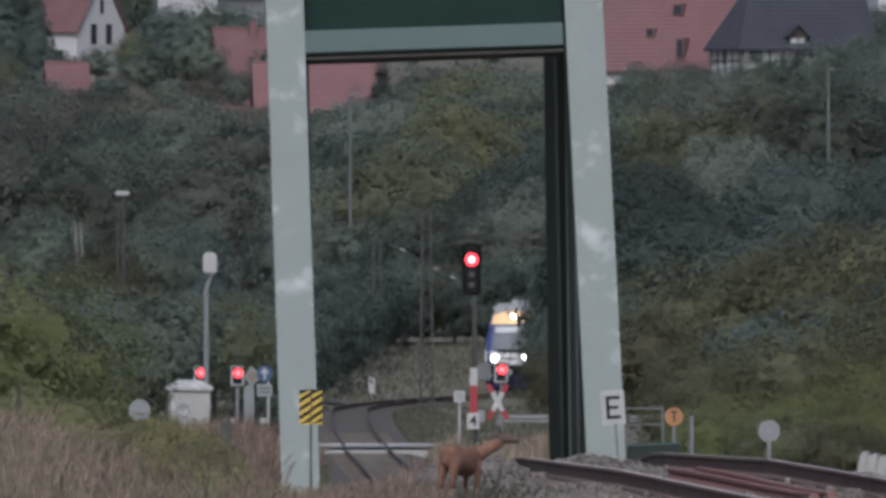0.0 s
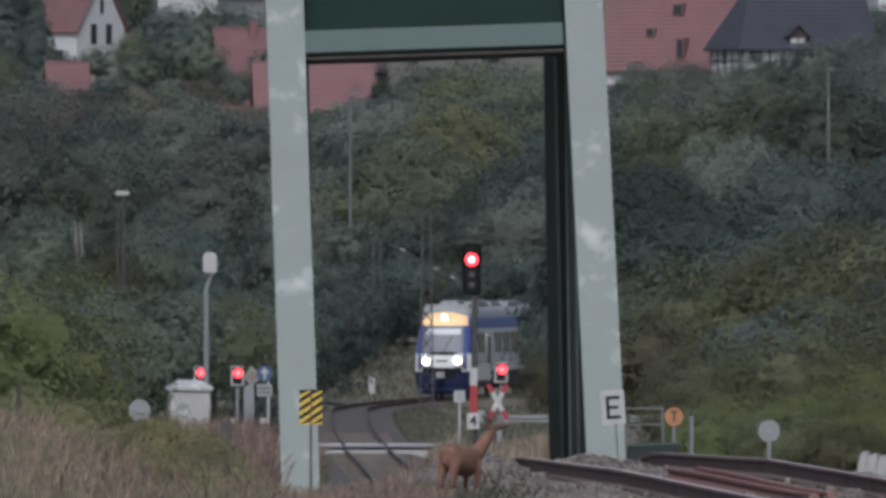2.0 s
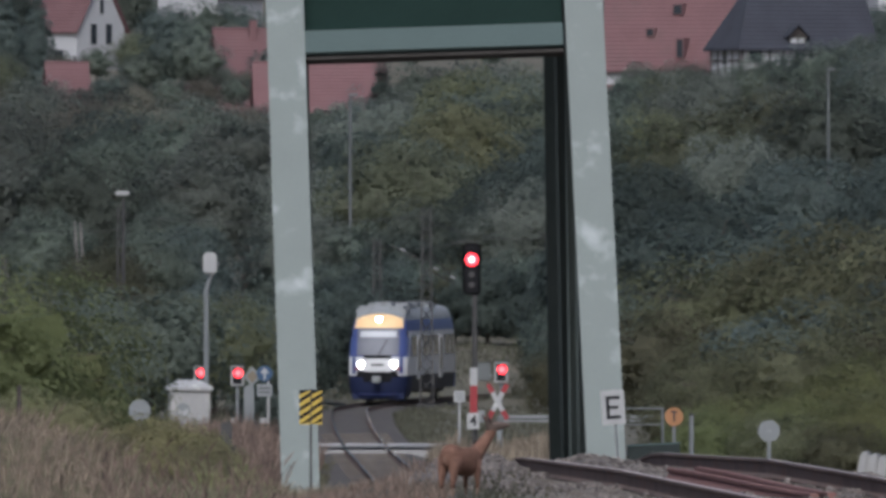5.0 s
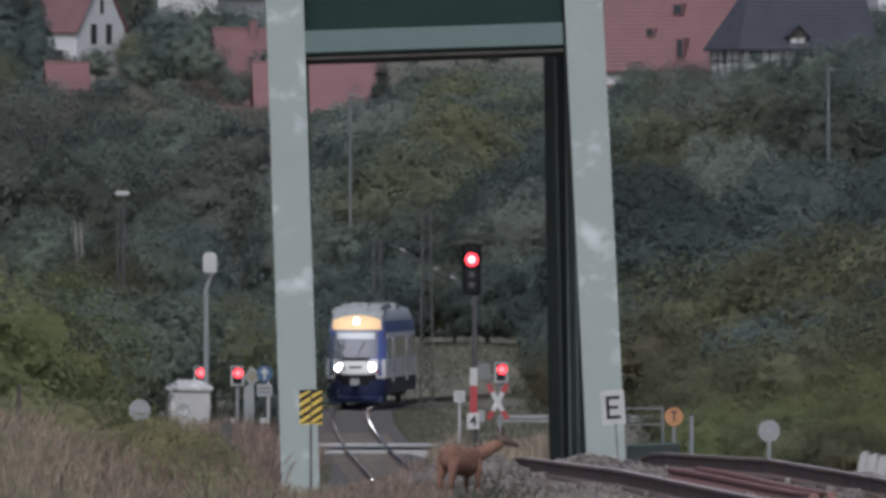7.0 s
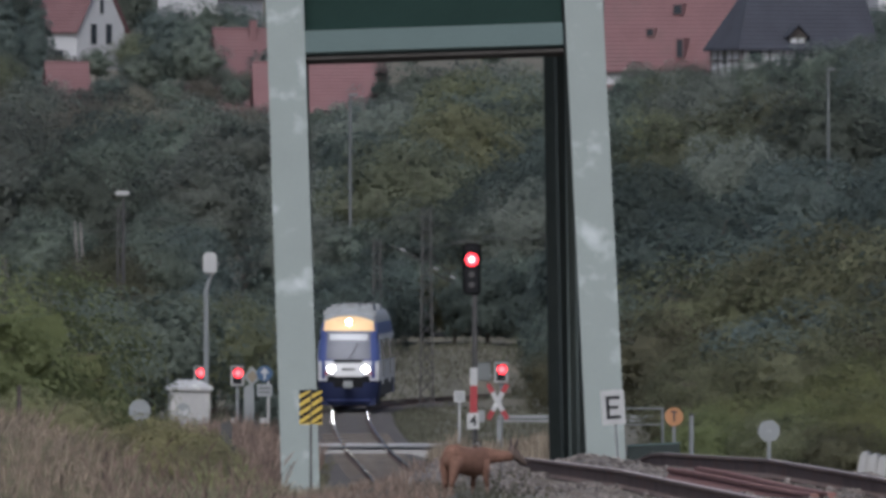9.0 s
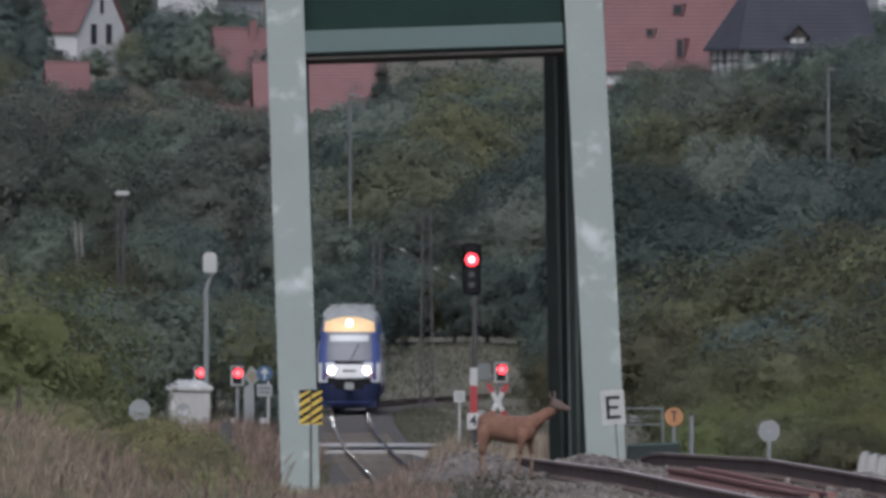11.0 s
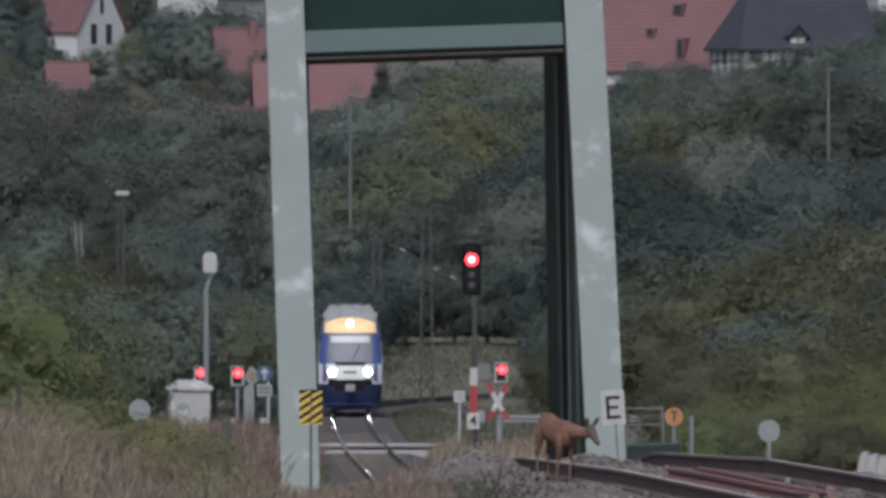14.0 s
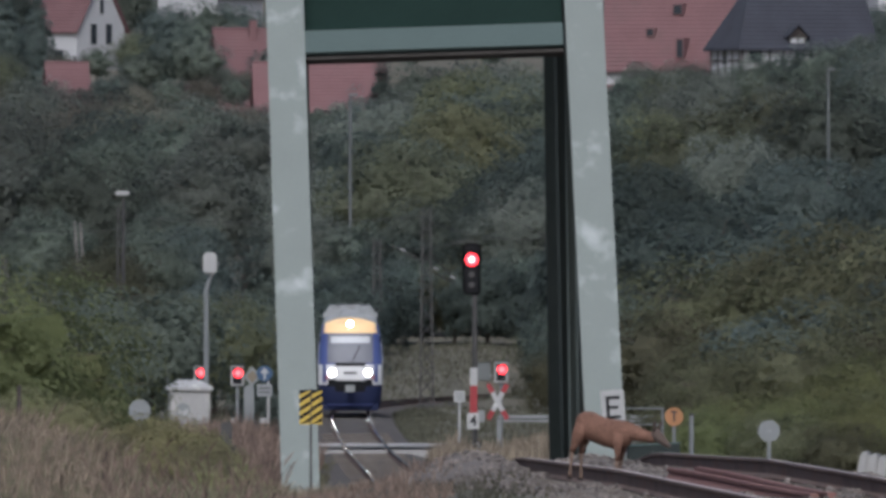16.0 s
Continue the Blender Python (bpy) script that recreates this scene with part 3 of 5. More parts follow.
    # rounded cowls on both shoulders of the roof, behind the forehead
    for sd in (-1, 1):
        part("roof_cowl", boxes((min(sd * 0.24, sd * 1.16), max(sd * 0.24, sd * 1.16), 1.75, 4.4, 3.95, 4.46), bevel=0.14), M_TRAIN_ROOF, t, "grey rounded roof cowl")
        part("cab_pillar", nose_patch(bmesh.new(), 0.085, 1.34, 2.14, 0.035, 0.075, cx=sd * 1.10, rows=4, cols=4), M_TRAIN_BLUE, t, "blue pillar beside the headlamp")
        # black patch that stands for the shade in the buffer opening
        part("buffer_recess_panel", nose_patch(bmesh.new(), 0.17, 1.18, 1.5, 0.025, cx=sd * 0.78, rows=2, cols=6), M_BLACK, t)
    part("apron_edge", nose_patch(bmesh.new(), 1.0, 0.36, 0.42, 0.03, rows=1), M_TRAIN_BLUE, t)
    # roof equipment
    for y0, y1, w, h in ((2.6, 4.6, 0.42, 4.64), (5.4, 9.0, 0.95, 4.58), (10.5, 13.5, 0.85, 4.6), (15.5, 19.0, 0.95, 4.58), (20.5, 22.5, 0.6, 4.6)):
        u = part("roof_unit", boxes((-w, w, y0, y1, 4.25, h), bevel=0.06), M_TRAIN_ROOF, t, "grey roof equipment box")
        for k in range(3):
            ya = y0 + (y1 - y0) * (k + 0.2) / 3
            part("grille", boxes((-w * 0.7, w * 0.7, ya, ya + (y1 - y0) * 0.2, h, h + 0.015)), M_TRAIN_UNDER, u)
    # bogies
    for yb in (4.2, 20.8):
        b = part("bogie", boxes((-1.05, -0.9, yb - 1.6, yb + 1.6, 0.35, 0.62), (0.9, 1.05, yb - 1.6, yb + 1.6, 0.35, 0.62), (-0.9, 0.9, yb - 0.25, yb + 0.25, 0.3, 0.7), bevel=0.03), M_TRAIN_UNDER, t)
        for ya in (yb - 0.95, yb + 0.95):
            part("wheelset", tubes(((-0.82, ya, 0.38), (-0.69, ya, 0.38), 0.38), ((0.69, ya, 0.38), (0.82, ya, 0.38), 0.38), ((-0.7, ya, 0.38), (0.7, ya, 0.38), 0.07), seg=24), M_TRAIN_UNDER, b)
    part("underframe", boxes((-1.0, 1.0, 7, 18, 0.45, 1.0), bevel=0.05), M_TRAIN_UNDER, t)
    return t


railcar = build_train()


def train_pose(front):
    """Both bogies stand on the track."""
    ya, yb = front + 4.2, front + 20.7
    xa, xb = track_x(ya), track_x(yb)
    turn = math.atan2(xb - xa, yb - ya)
    za = track_z(ya)
    return pose(xa - 4.2 * math.sin(turn), ya - 4.2 * math.cos(turn), za, 0, 0, -math.degrees(turn))


TRAIN_AT = [(0.0, 835), (1.0, 823.5), (2.5, 807), (4.2, 789.5), (5.3, 778.5), (6.5, 767), (8.0, 754), (9.0, 747), (10.2, 740), (11.5, 735), (12.5, 731.5), (14.0, 727), (16.0, 722)]


# ---- trees ----
def leaf_tufts(rng, centre, radius, count, size, out, flat=0.85):
    """Leaves on the outer side of a clump, most of them turned out and up."""
    verts, faces = [], []
    for _ in range(count):
        d = Vector((rng.gauss(0, 1), rng.gauss(0, 1), rng.gauss(0, 1))) + out * 0.9
        d.normalize()
        p = centre + Vector((d.x, d.y, d.z * flat)) * radius * (0.62 + 0.5 * rng.random() ** 1.5)
        nrm = (d * 0.45 + out * 0.85 + Vector((rng.uniform(-1, 1), rng.uniform(-1, 1), rng.uniform(-0.5, 0.9))) * 0.5).normalized()
        a = nrm.orthogonal().normalized()
        a.rotate(Matrix.Rotation(rng.uniform(0, 6.28), 3, nrm))
        b = nrm.cross(a)
        s = size * rng.uniform(0.55, 1.4)
        k = len(verts)
        verts += [p - a * s * 0.5 - b * s * 0.36, p - a * s * 0.42 + b * s * 0.42, p + a * s * 0.62]
        faces.append((k, k + 1, k + 2))
    return verts, faces


ICO = bmesh.new()
bmesh.ops.create_icosphere(ICO, subdivisions=3, radius=1)
ICO_V = [v.co.copy() for v in ICO.verts]
ICO_F = [tuple(v.index for v in f.verts) for f in ICO.faces]
ICO.free()


def crown_surface(d, seed, height, width, bare, cone):
    """Point of the crown's outline in direction d, bulging into boughs."""
    hc, hh = height * (1 + bare) / 2, height * (1 - bare) / 2
    k = 1 + 0.30 * noise.noise(d * 1.2 + Vector((seed, 0, seed))) + 0.55 * noise.noise(d * 2.7 + Vector((0, seed, 7)))
    w = width * 0.46
    if cone:
        w *= max(0.12, 0.62 - 0.55 * d.z)
    elif d.z < -0.2:
        w *= 0.92
    return Vector((d.x * w * k, d.y * w * k, hc + d.z * hh * (0.92 + 0.7 * (k - 1))))


def build_tree(seed, height, width, leaf_mat, leaf_size, clumps, per_clump, bare=0.25, name="tree", label="broad leafy tree with an uneven crown", bark=None, cone=False):
    rng = random.Random(seed)
    t = thing(name, pose(0, 0, 0), label, "tree" if name in ("tree", "conifer") else "bush")
    bm = bmesh.new()
    top = height * (0.95 if cone else 0.72)
    bend = [Vector((0, 0, -0.4 * min(1.0, height / 4)))]
    for k in range(1, 6):
        bend.append(Vector((rng.uniform(-1, 1) * width * 0.03 * k, rng.uniform(-1, 1) * width * 0.03 * k, top * k / 5)))
    r = 0.02 * height + 0.01 * min(4.0, height)
    for k in range(5):
        tube(bm, bend[k], bend[k + 1], r * (1 - k * 0.18), r * (1 - (k + 1) * 0.18), 8)
    verts, faces = [], []
    mid = Vector((0, 0, height * (1 + bare) / 2))
    # inner mass of twigs and shaded leaves
    for v in ICO_V:
        p = crown_surface(v, seed, height, width, bare, cone)
        f = 0.66 + 0.16 * noise.noise(v * 7.0 + Vector((seed, 3, 0)))
        verts.append(mid + (p - mid) * f)
    faces += ICO_F
    for c in range(clumps):
        z = 1 - (1.97 if cone else 1.75) * (c + 0.5) / clumps
        a = c * 2.39996 + rng.uniform(-0.3, 0.3)
        q = math.sqrt(max(0.0, 1 - z * z))
        d = Vector((math.cos(a) * q, math.sin(a) * q, z))
        p = crown_surface(d, seed, height, width, bare, cone)
        p = mid + (p - mid) * rng.uniform(0.78, 0.93)
        cr = width * rng.uniform(0.09, 0.17)
        if c % 4 == 0:
            base = bend[min(5, max(1, int(5 * p.z / top)))] * 1.0
            base.z = min(base.z, p.z - 0.05)
            tube(bm, base, p, 0.006 * height, 0.01 * min(1.0, height / 5), 5)
        v, f = leaf_tufts(rng, p, cr, per_clump, leaf_size, (d + Vector((0, 0, 0.35))).normalized())
        k = len(verts)
        verts += v
        faces += [tuple(i + k for i in q3) for q3 in f]
    part("trunk", bm, bark or M_BARK, t)
    raw("crown", verts, faces, leaf_mat, t)
    return t


PROTOS = {}


def proto(key, *args, **kw):
    PROTOS[key] = [build_tree(*args, **kw), False]


def plant(key, x, y, scale, turn, sink=0.0, z=None, label=None, group="trees on the hillside"):
    key = "far_" + key if y > 1400 and key in ("green", "dark", "grey") else key
    ob, used = PROTOS[key]
    zz = ground_z(x, y) - sink if z is None else z
    m = pose(x, y, zz, 0, 0, turn)
    if used:
        ob = copy_thing(ob, m)
    else:
        PROTOS[key][1] = True
        ob.matrix_basis = m
    ob.scale = (scale,) * 3
    tagged(ob, label or "", group=group)
    return ob


proto("green", 1, 10, 8.5, M_LEAF, 0.20, 104, 104)
proto("dark", 2, 10, 8.0, M_LEAF_DARK, 0.20, 104, 104, label="dark green leafy tree with a dense crown")
proto("olive", 3, 9, 8.5, M_LEAF_OLIVE, 0.20, 104, 104, label="olive green leafy tree on the hillside")
proto("grey", 4, 10, 8.5, M_LEAF_GREY_HAZE, 0.20, 104, 104, label="grey-green leafy tree paled for distant haze")
proto("yellow", 5, 11, 6.5, M_LEAF_YELLOW, 0.18, 104, 104, label="tall yellow-green tree with a narrow crown")
proto("brown", 8, 7, 7, M_LEAF_BROWN, 0.15, 104, 104, label="brownish tree with turning leaves")
proto("far_green", 21, 10, 8.5, M_LEAF, 0.30, 64, 44)
proto("far_dark", 22, 10, 8.0, M_LEAF_DARK, 0.30, 64, 44, label="dark green leafy tree between the houses")
proto("far_grey", 23, 10, 8.5, M_LEAF_GREY_HAZE, 0.30, 64, 44, label="leafy tree between houses, haze in its grey-green")
proto("conifer", 6, 12, 5.6, M_LEAF_DARK, 0.22, 96, 76, bare=0.05, name="conifer", label="tall dark green conifer near the houses", cone=True)
proto("bush_olive", 11, 5.5, 6.5, M_LEAF_SLOPE, 0.13, 96, 96, bare=0.02, name="bush", label="tall olive green bush beside the railway")
proto("bush_green", 12, 5.0, 6.0, M_LEAF, 0.15, 96, 96, bare=0.02, name="bush", label="tall green bush with gaps")
proto("bush_yellow", 13, 4.0, 5.0, M_LEAF_BUSH, 0.075, 120, 150, bare=0.02, name="bush", label="yellow-green leafy bush in the grass")
proto("bush_dark", 14, 4.5, 5.5, M_LEAF_DARK, 0.15, 96, 96, bare=0.02, name="bush", label="dark green dense bush beside the line")
proto("bramble", 15, 1.0, 1.5, M_BRAMBLE, 0.040, 90, 70, bare=0.0, name="shrub", label="low yellow-green shrub in the dry grass")
proto("bramble_dark", 16, 1.1, 1.5, M_BRAMBLE_OLIVE, 0.040, 90, 70, bare=0.0, name="shrub", label="low olive green shrub on the bank")


# tree-top heights fitted to the skyline seen from the camera, along x
VIEW_SKYLINE = [(-36, 19.4), (-14, 19.4), (-10.5, 17.9), (-4.9, 17.9), (-4, 21.3), (8, 21.3), (13, 20.3), (18, 21), (23, 21.9), (27, 22.2), (31, 24.4), (36, 24)]


def build_woods():
    rng = random.Random(21)
    kinds = ["green", "dark", "olive", "grey", "green", "grey", "dark"]
    # rows up the hill: distance, height range, spacing
    for y, lo, hi, step in ((905, 6.5, 8.5, 6.0), (985, 8.5, 11, 7), (1090, 9.5, 13, 7.5), (1210, 10, 13.5, 8), (1330, 0, 0, 6.5), (1430, 4, 6, 7), (1560, 3.5, 5, 8), (1680, 2.2, 3.6, 9), (1790, 6, 9, 8), (1920, 9, 12, 9)):
        half = 0.0262 * y * 1.08 + 4
        x = -half + rng.uniform(0, step)
        while x < half:
            yy = y + rng.uniform(-22, 22)
            if not near_house(x, yy):
                k = rng.choice(kinds)
                h = rng.uniform(lo, hi) if lo else max(4, lerp_table(VIEW_SKYLINE, x) - ground_z(x, yy) + rng.uniform(-1.5, 0.6))
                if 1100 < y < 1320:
                    h = min(h, lerp_table(VIEW_SKYLINE, x) - 0.0105 * (1330 - y) - ground_z(x, yy) - 1.0)  # cap follows the camera's line of sight
                if 1400 < y < 1500:
                    h *= 0.75
                # higher up, half the trees carry haze in their leaf colour
                if y > 1150 and rng.random() < 0.5:
                    k = "grey"
                if y < 1000 and x > 5:
                    k = "dark"
                if y > 1400 and k == "olive":
                    k = "green"
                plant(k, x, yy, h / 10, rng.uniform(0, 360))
            x += step * rng.uniform(0.7, 1.25)


HOUSES = []


def near_house(x, y):
    return any(abs(x - hx) < hw and -hd < y - hy < 14 for hx, hy, hw, hd in HOUSES)


# ---- houses on the hill ----
def build_house(x, y, z, turn, w, d, wall_h, roof_h, wall, roof, label, windows=(), chimney=None, timber=False, over=0.4, hip=0.0, dormer=None):
    """Gable roof with its ridge along local x; w along the ridge, d across. Windows: (side, u, z, width, height), sides f (front) or r (right gable), l."""
    HOUSES.append((x, y, w * 0.5, 60))
    h = thing("house", pose(x, y, z, 0, 0, turn), label, "house", "houses on the hill")
    bm = bmesh.new()
    box(bm, -w / 2, w / 2, -d / 2, d / 2, -12, wall_h)
    for s in (-1, 1) if not hip else (1,):
        a = [bm.verts.new((s * w / 2, -d / 2, wall_h)), bm.verts.new((s * w / 2, d / 2, wall_h)), bm.verts.new((s * w / 2, 0, wall_h + roof_h))]
        b = [bm.verts.new((s * (w / 2 - 0.3), v.co.y, v.co.z)) for v in a]
        bm.faces.new(a)
        bm.faces.new(b[::-1])
        for i in range(3):
            bm.faces.new((a[i], a[(i + 1) % 3], b[(i + 1) % 3], b[i]))
    part("wall", bm, wall, h)
    bm = bmesh.new()
    slope = roof_h / (d / 2)
    for s in (-1, 1):
        p = [(-w / 2 - over + hip, 0, wall_h + roof_h + 0.1), (w / 2 + over, 0, wall_h + roof_h + 0.1), (w / 2 + over, s * (d / 2 + over), wall_h + 0.1 - slope * over), (-w / 2 - over, s * (d / 2 + over), wall_h + 0.1 - slope * over)]
        lo = [bm.verts.new(q) for q in p]
        up = [bm.verts.new((q[0], q[1], q[2] + 0.22)) for q in p]
        bm.faces.new(lo)
        bm.faces.new(up)
        for i in range(4):
            bm.faces.new((lo[i], lo[(i + 1) % 4], up[(i + 1) % 4], up[i]))
    if hip:
        zb = wall_h + 0.1 - slope * over
        tri = [(-w / 2 - over + hip, 0, wall_h + roof_h + 0.1), (-w / 2 - over, -d / 2 - over, zb), (-w / 2 - over, d / 2 + over, zb)]
        lo = [bm.verts.new(q) for q in tri]
        up = [bm.verts.new((q[0], q[1], q[2] + 0.22)) for q in tri]
        bm.faces.new(lo)
        bm.faces.new(up)
        for i in range(3):
            bm.faces.new((lo[i], lo[(i + 1) % 3], up[(i + 1) % 3], up[i]))
    rf = part("roof", bm, roof, h)
    # courses of tiles as low ribs
    bm = bmesh.new()
    n = int(math.hypot(d / 2, roof_h) / 0.36)
    for k in range(1, n):
        f = k / n
        yy, zz = -(d / 2 + over) * f, wall_h + roof_h + 0.32 - (roof_h + slope * over) * f
        box(bm, -w / 2 - over + hip * (1 - f), w / 2 + over, yy - 0.05, yy + 0.05, zz - 0.05, zz + 0.018)
    part("tile_course", bm, roof, rf)
    part("ridge", tubes(((-w / 2 - over + hip, 0, wall_h + roof_h + 0.3), (w / 2 + over, 0, wall_h + roof_h + 0.3), 0.14)), roof, rf)
    if chimney is not None:
        for cx in chimney:
            part("chimney", boxes((cx - 0.35, cx + 0.35, -0.9, -0.2, wall_h + roof_h - 1.2, wall_h + roof_h + 1.1), bevel=0.03), M_TILE, rf)
    for side, u, zz, ww, hh in windows:
        bm, bp = bmesh.new(), bmesh.new()
        if side == "f":
            box(bm, u - ww / 2 - 0.1, u + ww / 2 + 0.1, -d / 2 - 0.06, -d / 2 + 0.1, zz - 0.1, zz + hh + 0.1)
            box(bp, u - ww / 2, u + ww / 2, -d / 2 - 0.08, -d / 2 + 0.1, zz, zz + hh)
        elif side == "d":
            yy = -(d / 2) * (1 - (zz - wall_h) / roof_h)
            box(bm, u - ww / 2 - 0.12, u + ww / 2 + 0.12, yy - 0.5, yy + 1.5, zz - 0.1, zz + hh + 0.15)
            box(bp, u - ww / 2, u + ww / 2, yy - 0.53, yy, zz, zz + hh)
        else:
            e = w / 2 if side == "r" else -w / 2
            box(bm, e - 0.06, e + 0.06, u - ww / 2 - 0.1, u + ww / 2 + 0.1, zz - 0.1, zz + hh + 0.1)
            box(bp, e - 0.08, e + 0.08, u - ww / 2, u + ww / 2, zz, zz + hh)
        win = part("window", bm, M_WHITE if side != "d" else roof, h)
        part("pane", bp, M_PANE, win)
    if dormer is not None:
        yd = -d / 2 - 0.1
        dm = part("dormer", boxes((dormer - 0.75, dormer + 0.75, yd, yd + 2.4, wall_h - 0.5, wall_h + 0.75)), M_TIMBER, h, "dark clad dormer")
        bm = bmesh.new()
        plate(bm, [(dormer - 1.15, wall_h + 0.6), (dormer, wall_h + 1.75), (dormer + 1.15, wall_h + 0.6), (dormer + 0.95, wall_h + 0.6), (dormer, wall_h + 1.5), (dormer - 0.95, wall_h + 0.6)], yd - 0.3, 3.2)
        part("dormer_roof", bm, roof, dm)
        part("gable_board", plate(bmesh.new(), [(dormer - 0.9, wall_h + 0.62), (dormer, wall_h + 1.5), (dormer + 0.9, wall_h + 0.62)], yd, 0.1), M_TIMBER, dm)
        for k in (-1, 1):
            part("dormer_window", boxes((dormer + k * 0.33 - 0.27, dormer + k * 0.33 + 0.27, yd - 0.04, yd + 0.02, wall_h - 0.3, wall_h + 0.5)), M_PLASTER, dm, "white shuttered window")
    if timber:
        e = -w / 2
        for q in range(5):
            yy = -d / 2 + 0.3 + q * (d - 0.6) / 4
            part("timber_post", boxes((e - 0.05, e + 0.05, yy - 0.1, yy + 0.1, 0, wall_h + (0 if hip else roof_h * (1 - abs(yy) / (d / 2)) - 0.2))), M_TIMBER, h)
        for zz in (1.3, 2.5) if hip else (1.3, 2.6, 3.9):
            part("timber_rail", boxes((e - 0.045, e + 0.045, -d / 2 + 0.1, d / 2 - 0.1, zz - 0.09, zz + 0.09)), M_TIMBER, h)
        for q in range(int(w / 1.2)):
            xx = -w / 2 + 0.1 + q * 1.2
            part("timber_post", boxes((xx - 0.09, xx + 0.09, -d / 2 - 0.05, -d / 2 + 0.05, 0, wall_h)), M_TIMBER, h)
    return h


def build_village():
    # white gabled house, its gable turned half to the right
    build_house(-38.0, 1700, 26.0, -38, 9.5, 7.5, 3.1, 5.6, M_PLASTER, M_TILE, "white gabled house with a red tiled roof",
                [("r", -1.2, 1.5, 0.9, 2.0), ("r", 1.2, 1.5, 0.9, 2.0), ("r", 0.1, 4.6, 0.5, 1.4), ("f", 2.4, -0.4, 1.1, 1.3), ("f", -1.5, -0.4, 1.1, 1.3)])
    build_house(-35.3, 1590, 19.2, 8, 3.4, 6, 1.2, 3.8, M_PLASTER, M_TILE, "low house with a red tiled roof among trees")
    build_house(-20.0, 1600, 17.5, 8, 9, 6, 1.2, 3.2, M_PLASTER, M_TILE, "small red-roofed house with a dormer", [("d", -3.4, 2.2, 0.9, 1.0)])
    build_house(-10.9, 1490, 17.0, 3, 11.0, 7.5, 2.2, 3.9, M_PLASTER, M_TILE, "long house with a red tiled roof")
    build_house(-23.6, 1720, 29.9, 60, 9, 7, 3, 5.5, M_PLASTER, M_TILE, "pale gabled house behind trees", [("l", 0, 3, 0.9, 1.3)])
    build_house(-19.0, 1640, 22.0, 12, 6, 6, 2.0, 4.0, M_PLASTER, M_TILE, "brick red roofed house", chimney=[0.5])
    build_house(19.6, 1400, 19.6, -25, 11.5, 9.0, 2.5, 7.2, M_PLASTER, M_TILE, "large house with a broad red tiled roof", [("d", 2.0, 3.2, 0.5, 1.4), ("d", 0.8, 6.8, 0.7, 0.7), ("d", -1.2, 5.0, 0.5, 0.5)])
    build_house(14.5, 1385, 15.0, 5, 5, 6, 2.0, 3.0, M_PLASTER, M_TILE, "low annexe with a red tiled roof")
    build_house(17.0, 1480, 24.0, 10, 9, 7, 3.0, 5.2, M_PLASTER, M_TILE, "red-roofed house higher up the hill", [("d", 1.0, 4.4, 0.7, 1.0)])
    build_house(28.2, 1372, 20.9, 22, 11.6, 6.5, 2.6, 4.8, M_PLASTER, M_SLATE, "half-timbered house with a dark hipped slate roof",
                [("f", -4.6, 1.2, 1.1, 0.9), ("l", 0, 1.0, 0.9, 1.2)], timber=True, hip=2.6, dormer=-0.9)
    build_house(44.5, 1600, 31.0, 8, 8, 6.5, 3.5, 4.6, M_PLASTER, M_SLATE, "white half-timbered house high on the hill", [("f", -2.4, 1.4, 0.8, 1.2), ("f", -0.6, 1.4, 0.8, 1.2), ("f", 1.4, 1.4, 0.8, 1.2)], timber=True)
    build_house(-44.0, 1780, 30.0, 20, 9, 7, 3, 5, M_PLASTER, M_TILE, "house with a red roof behind conifers")


build_village()
build_woods()


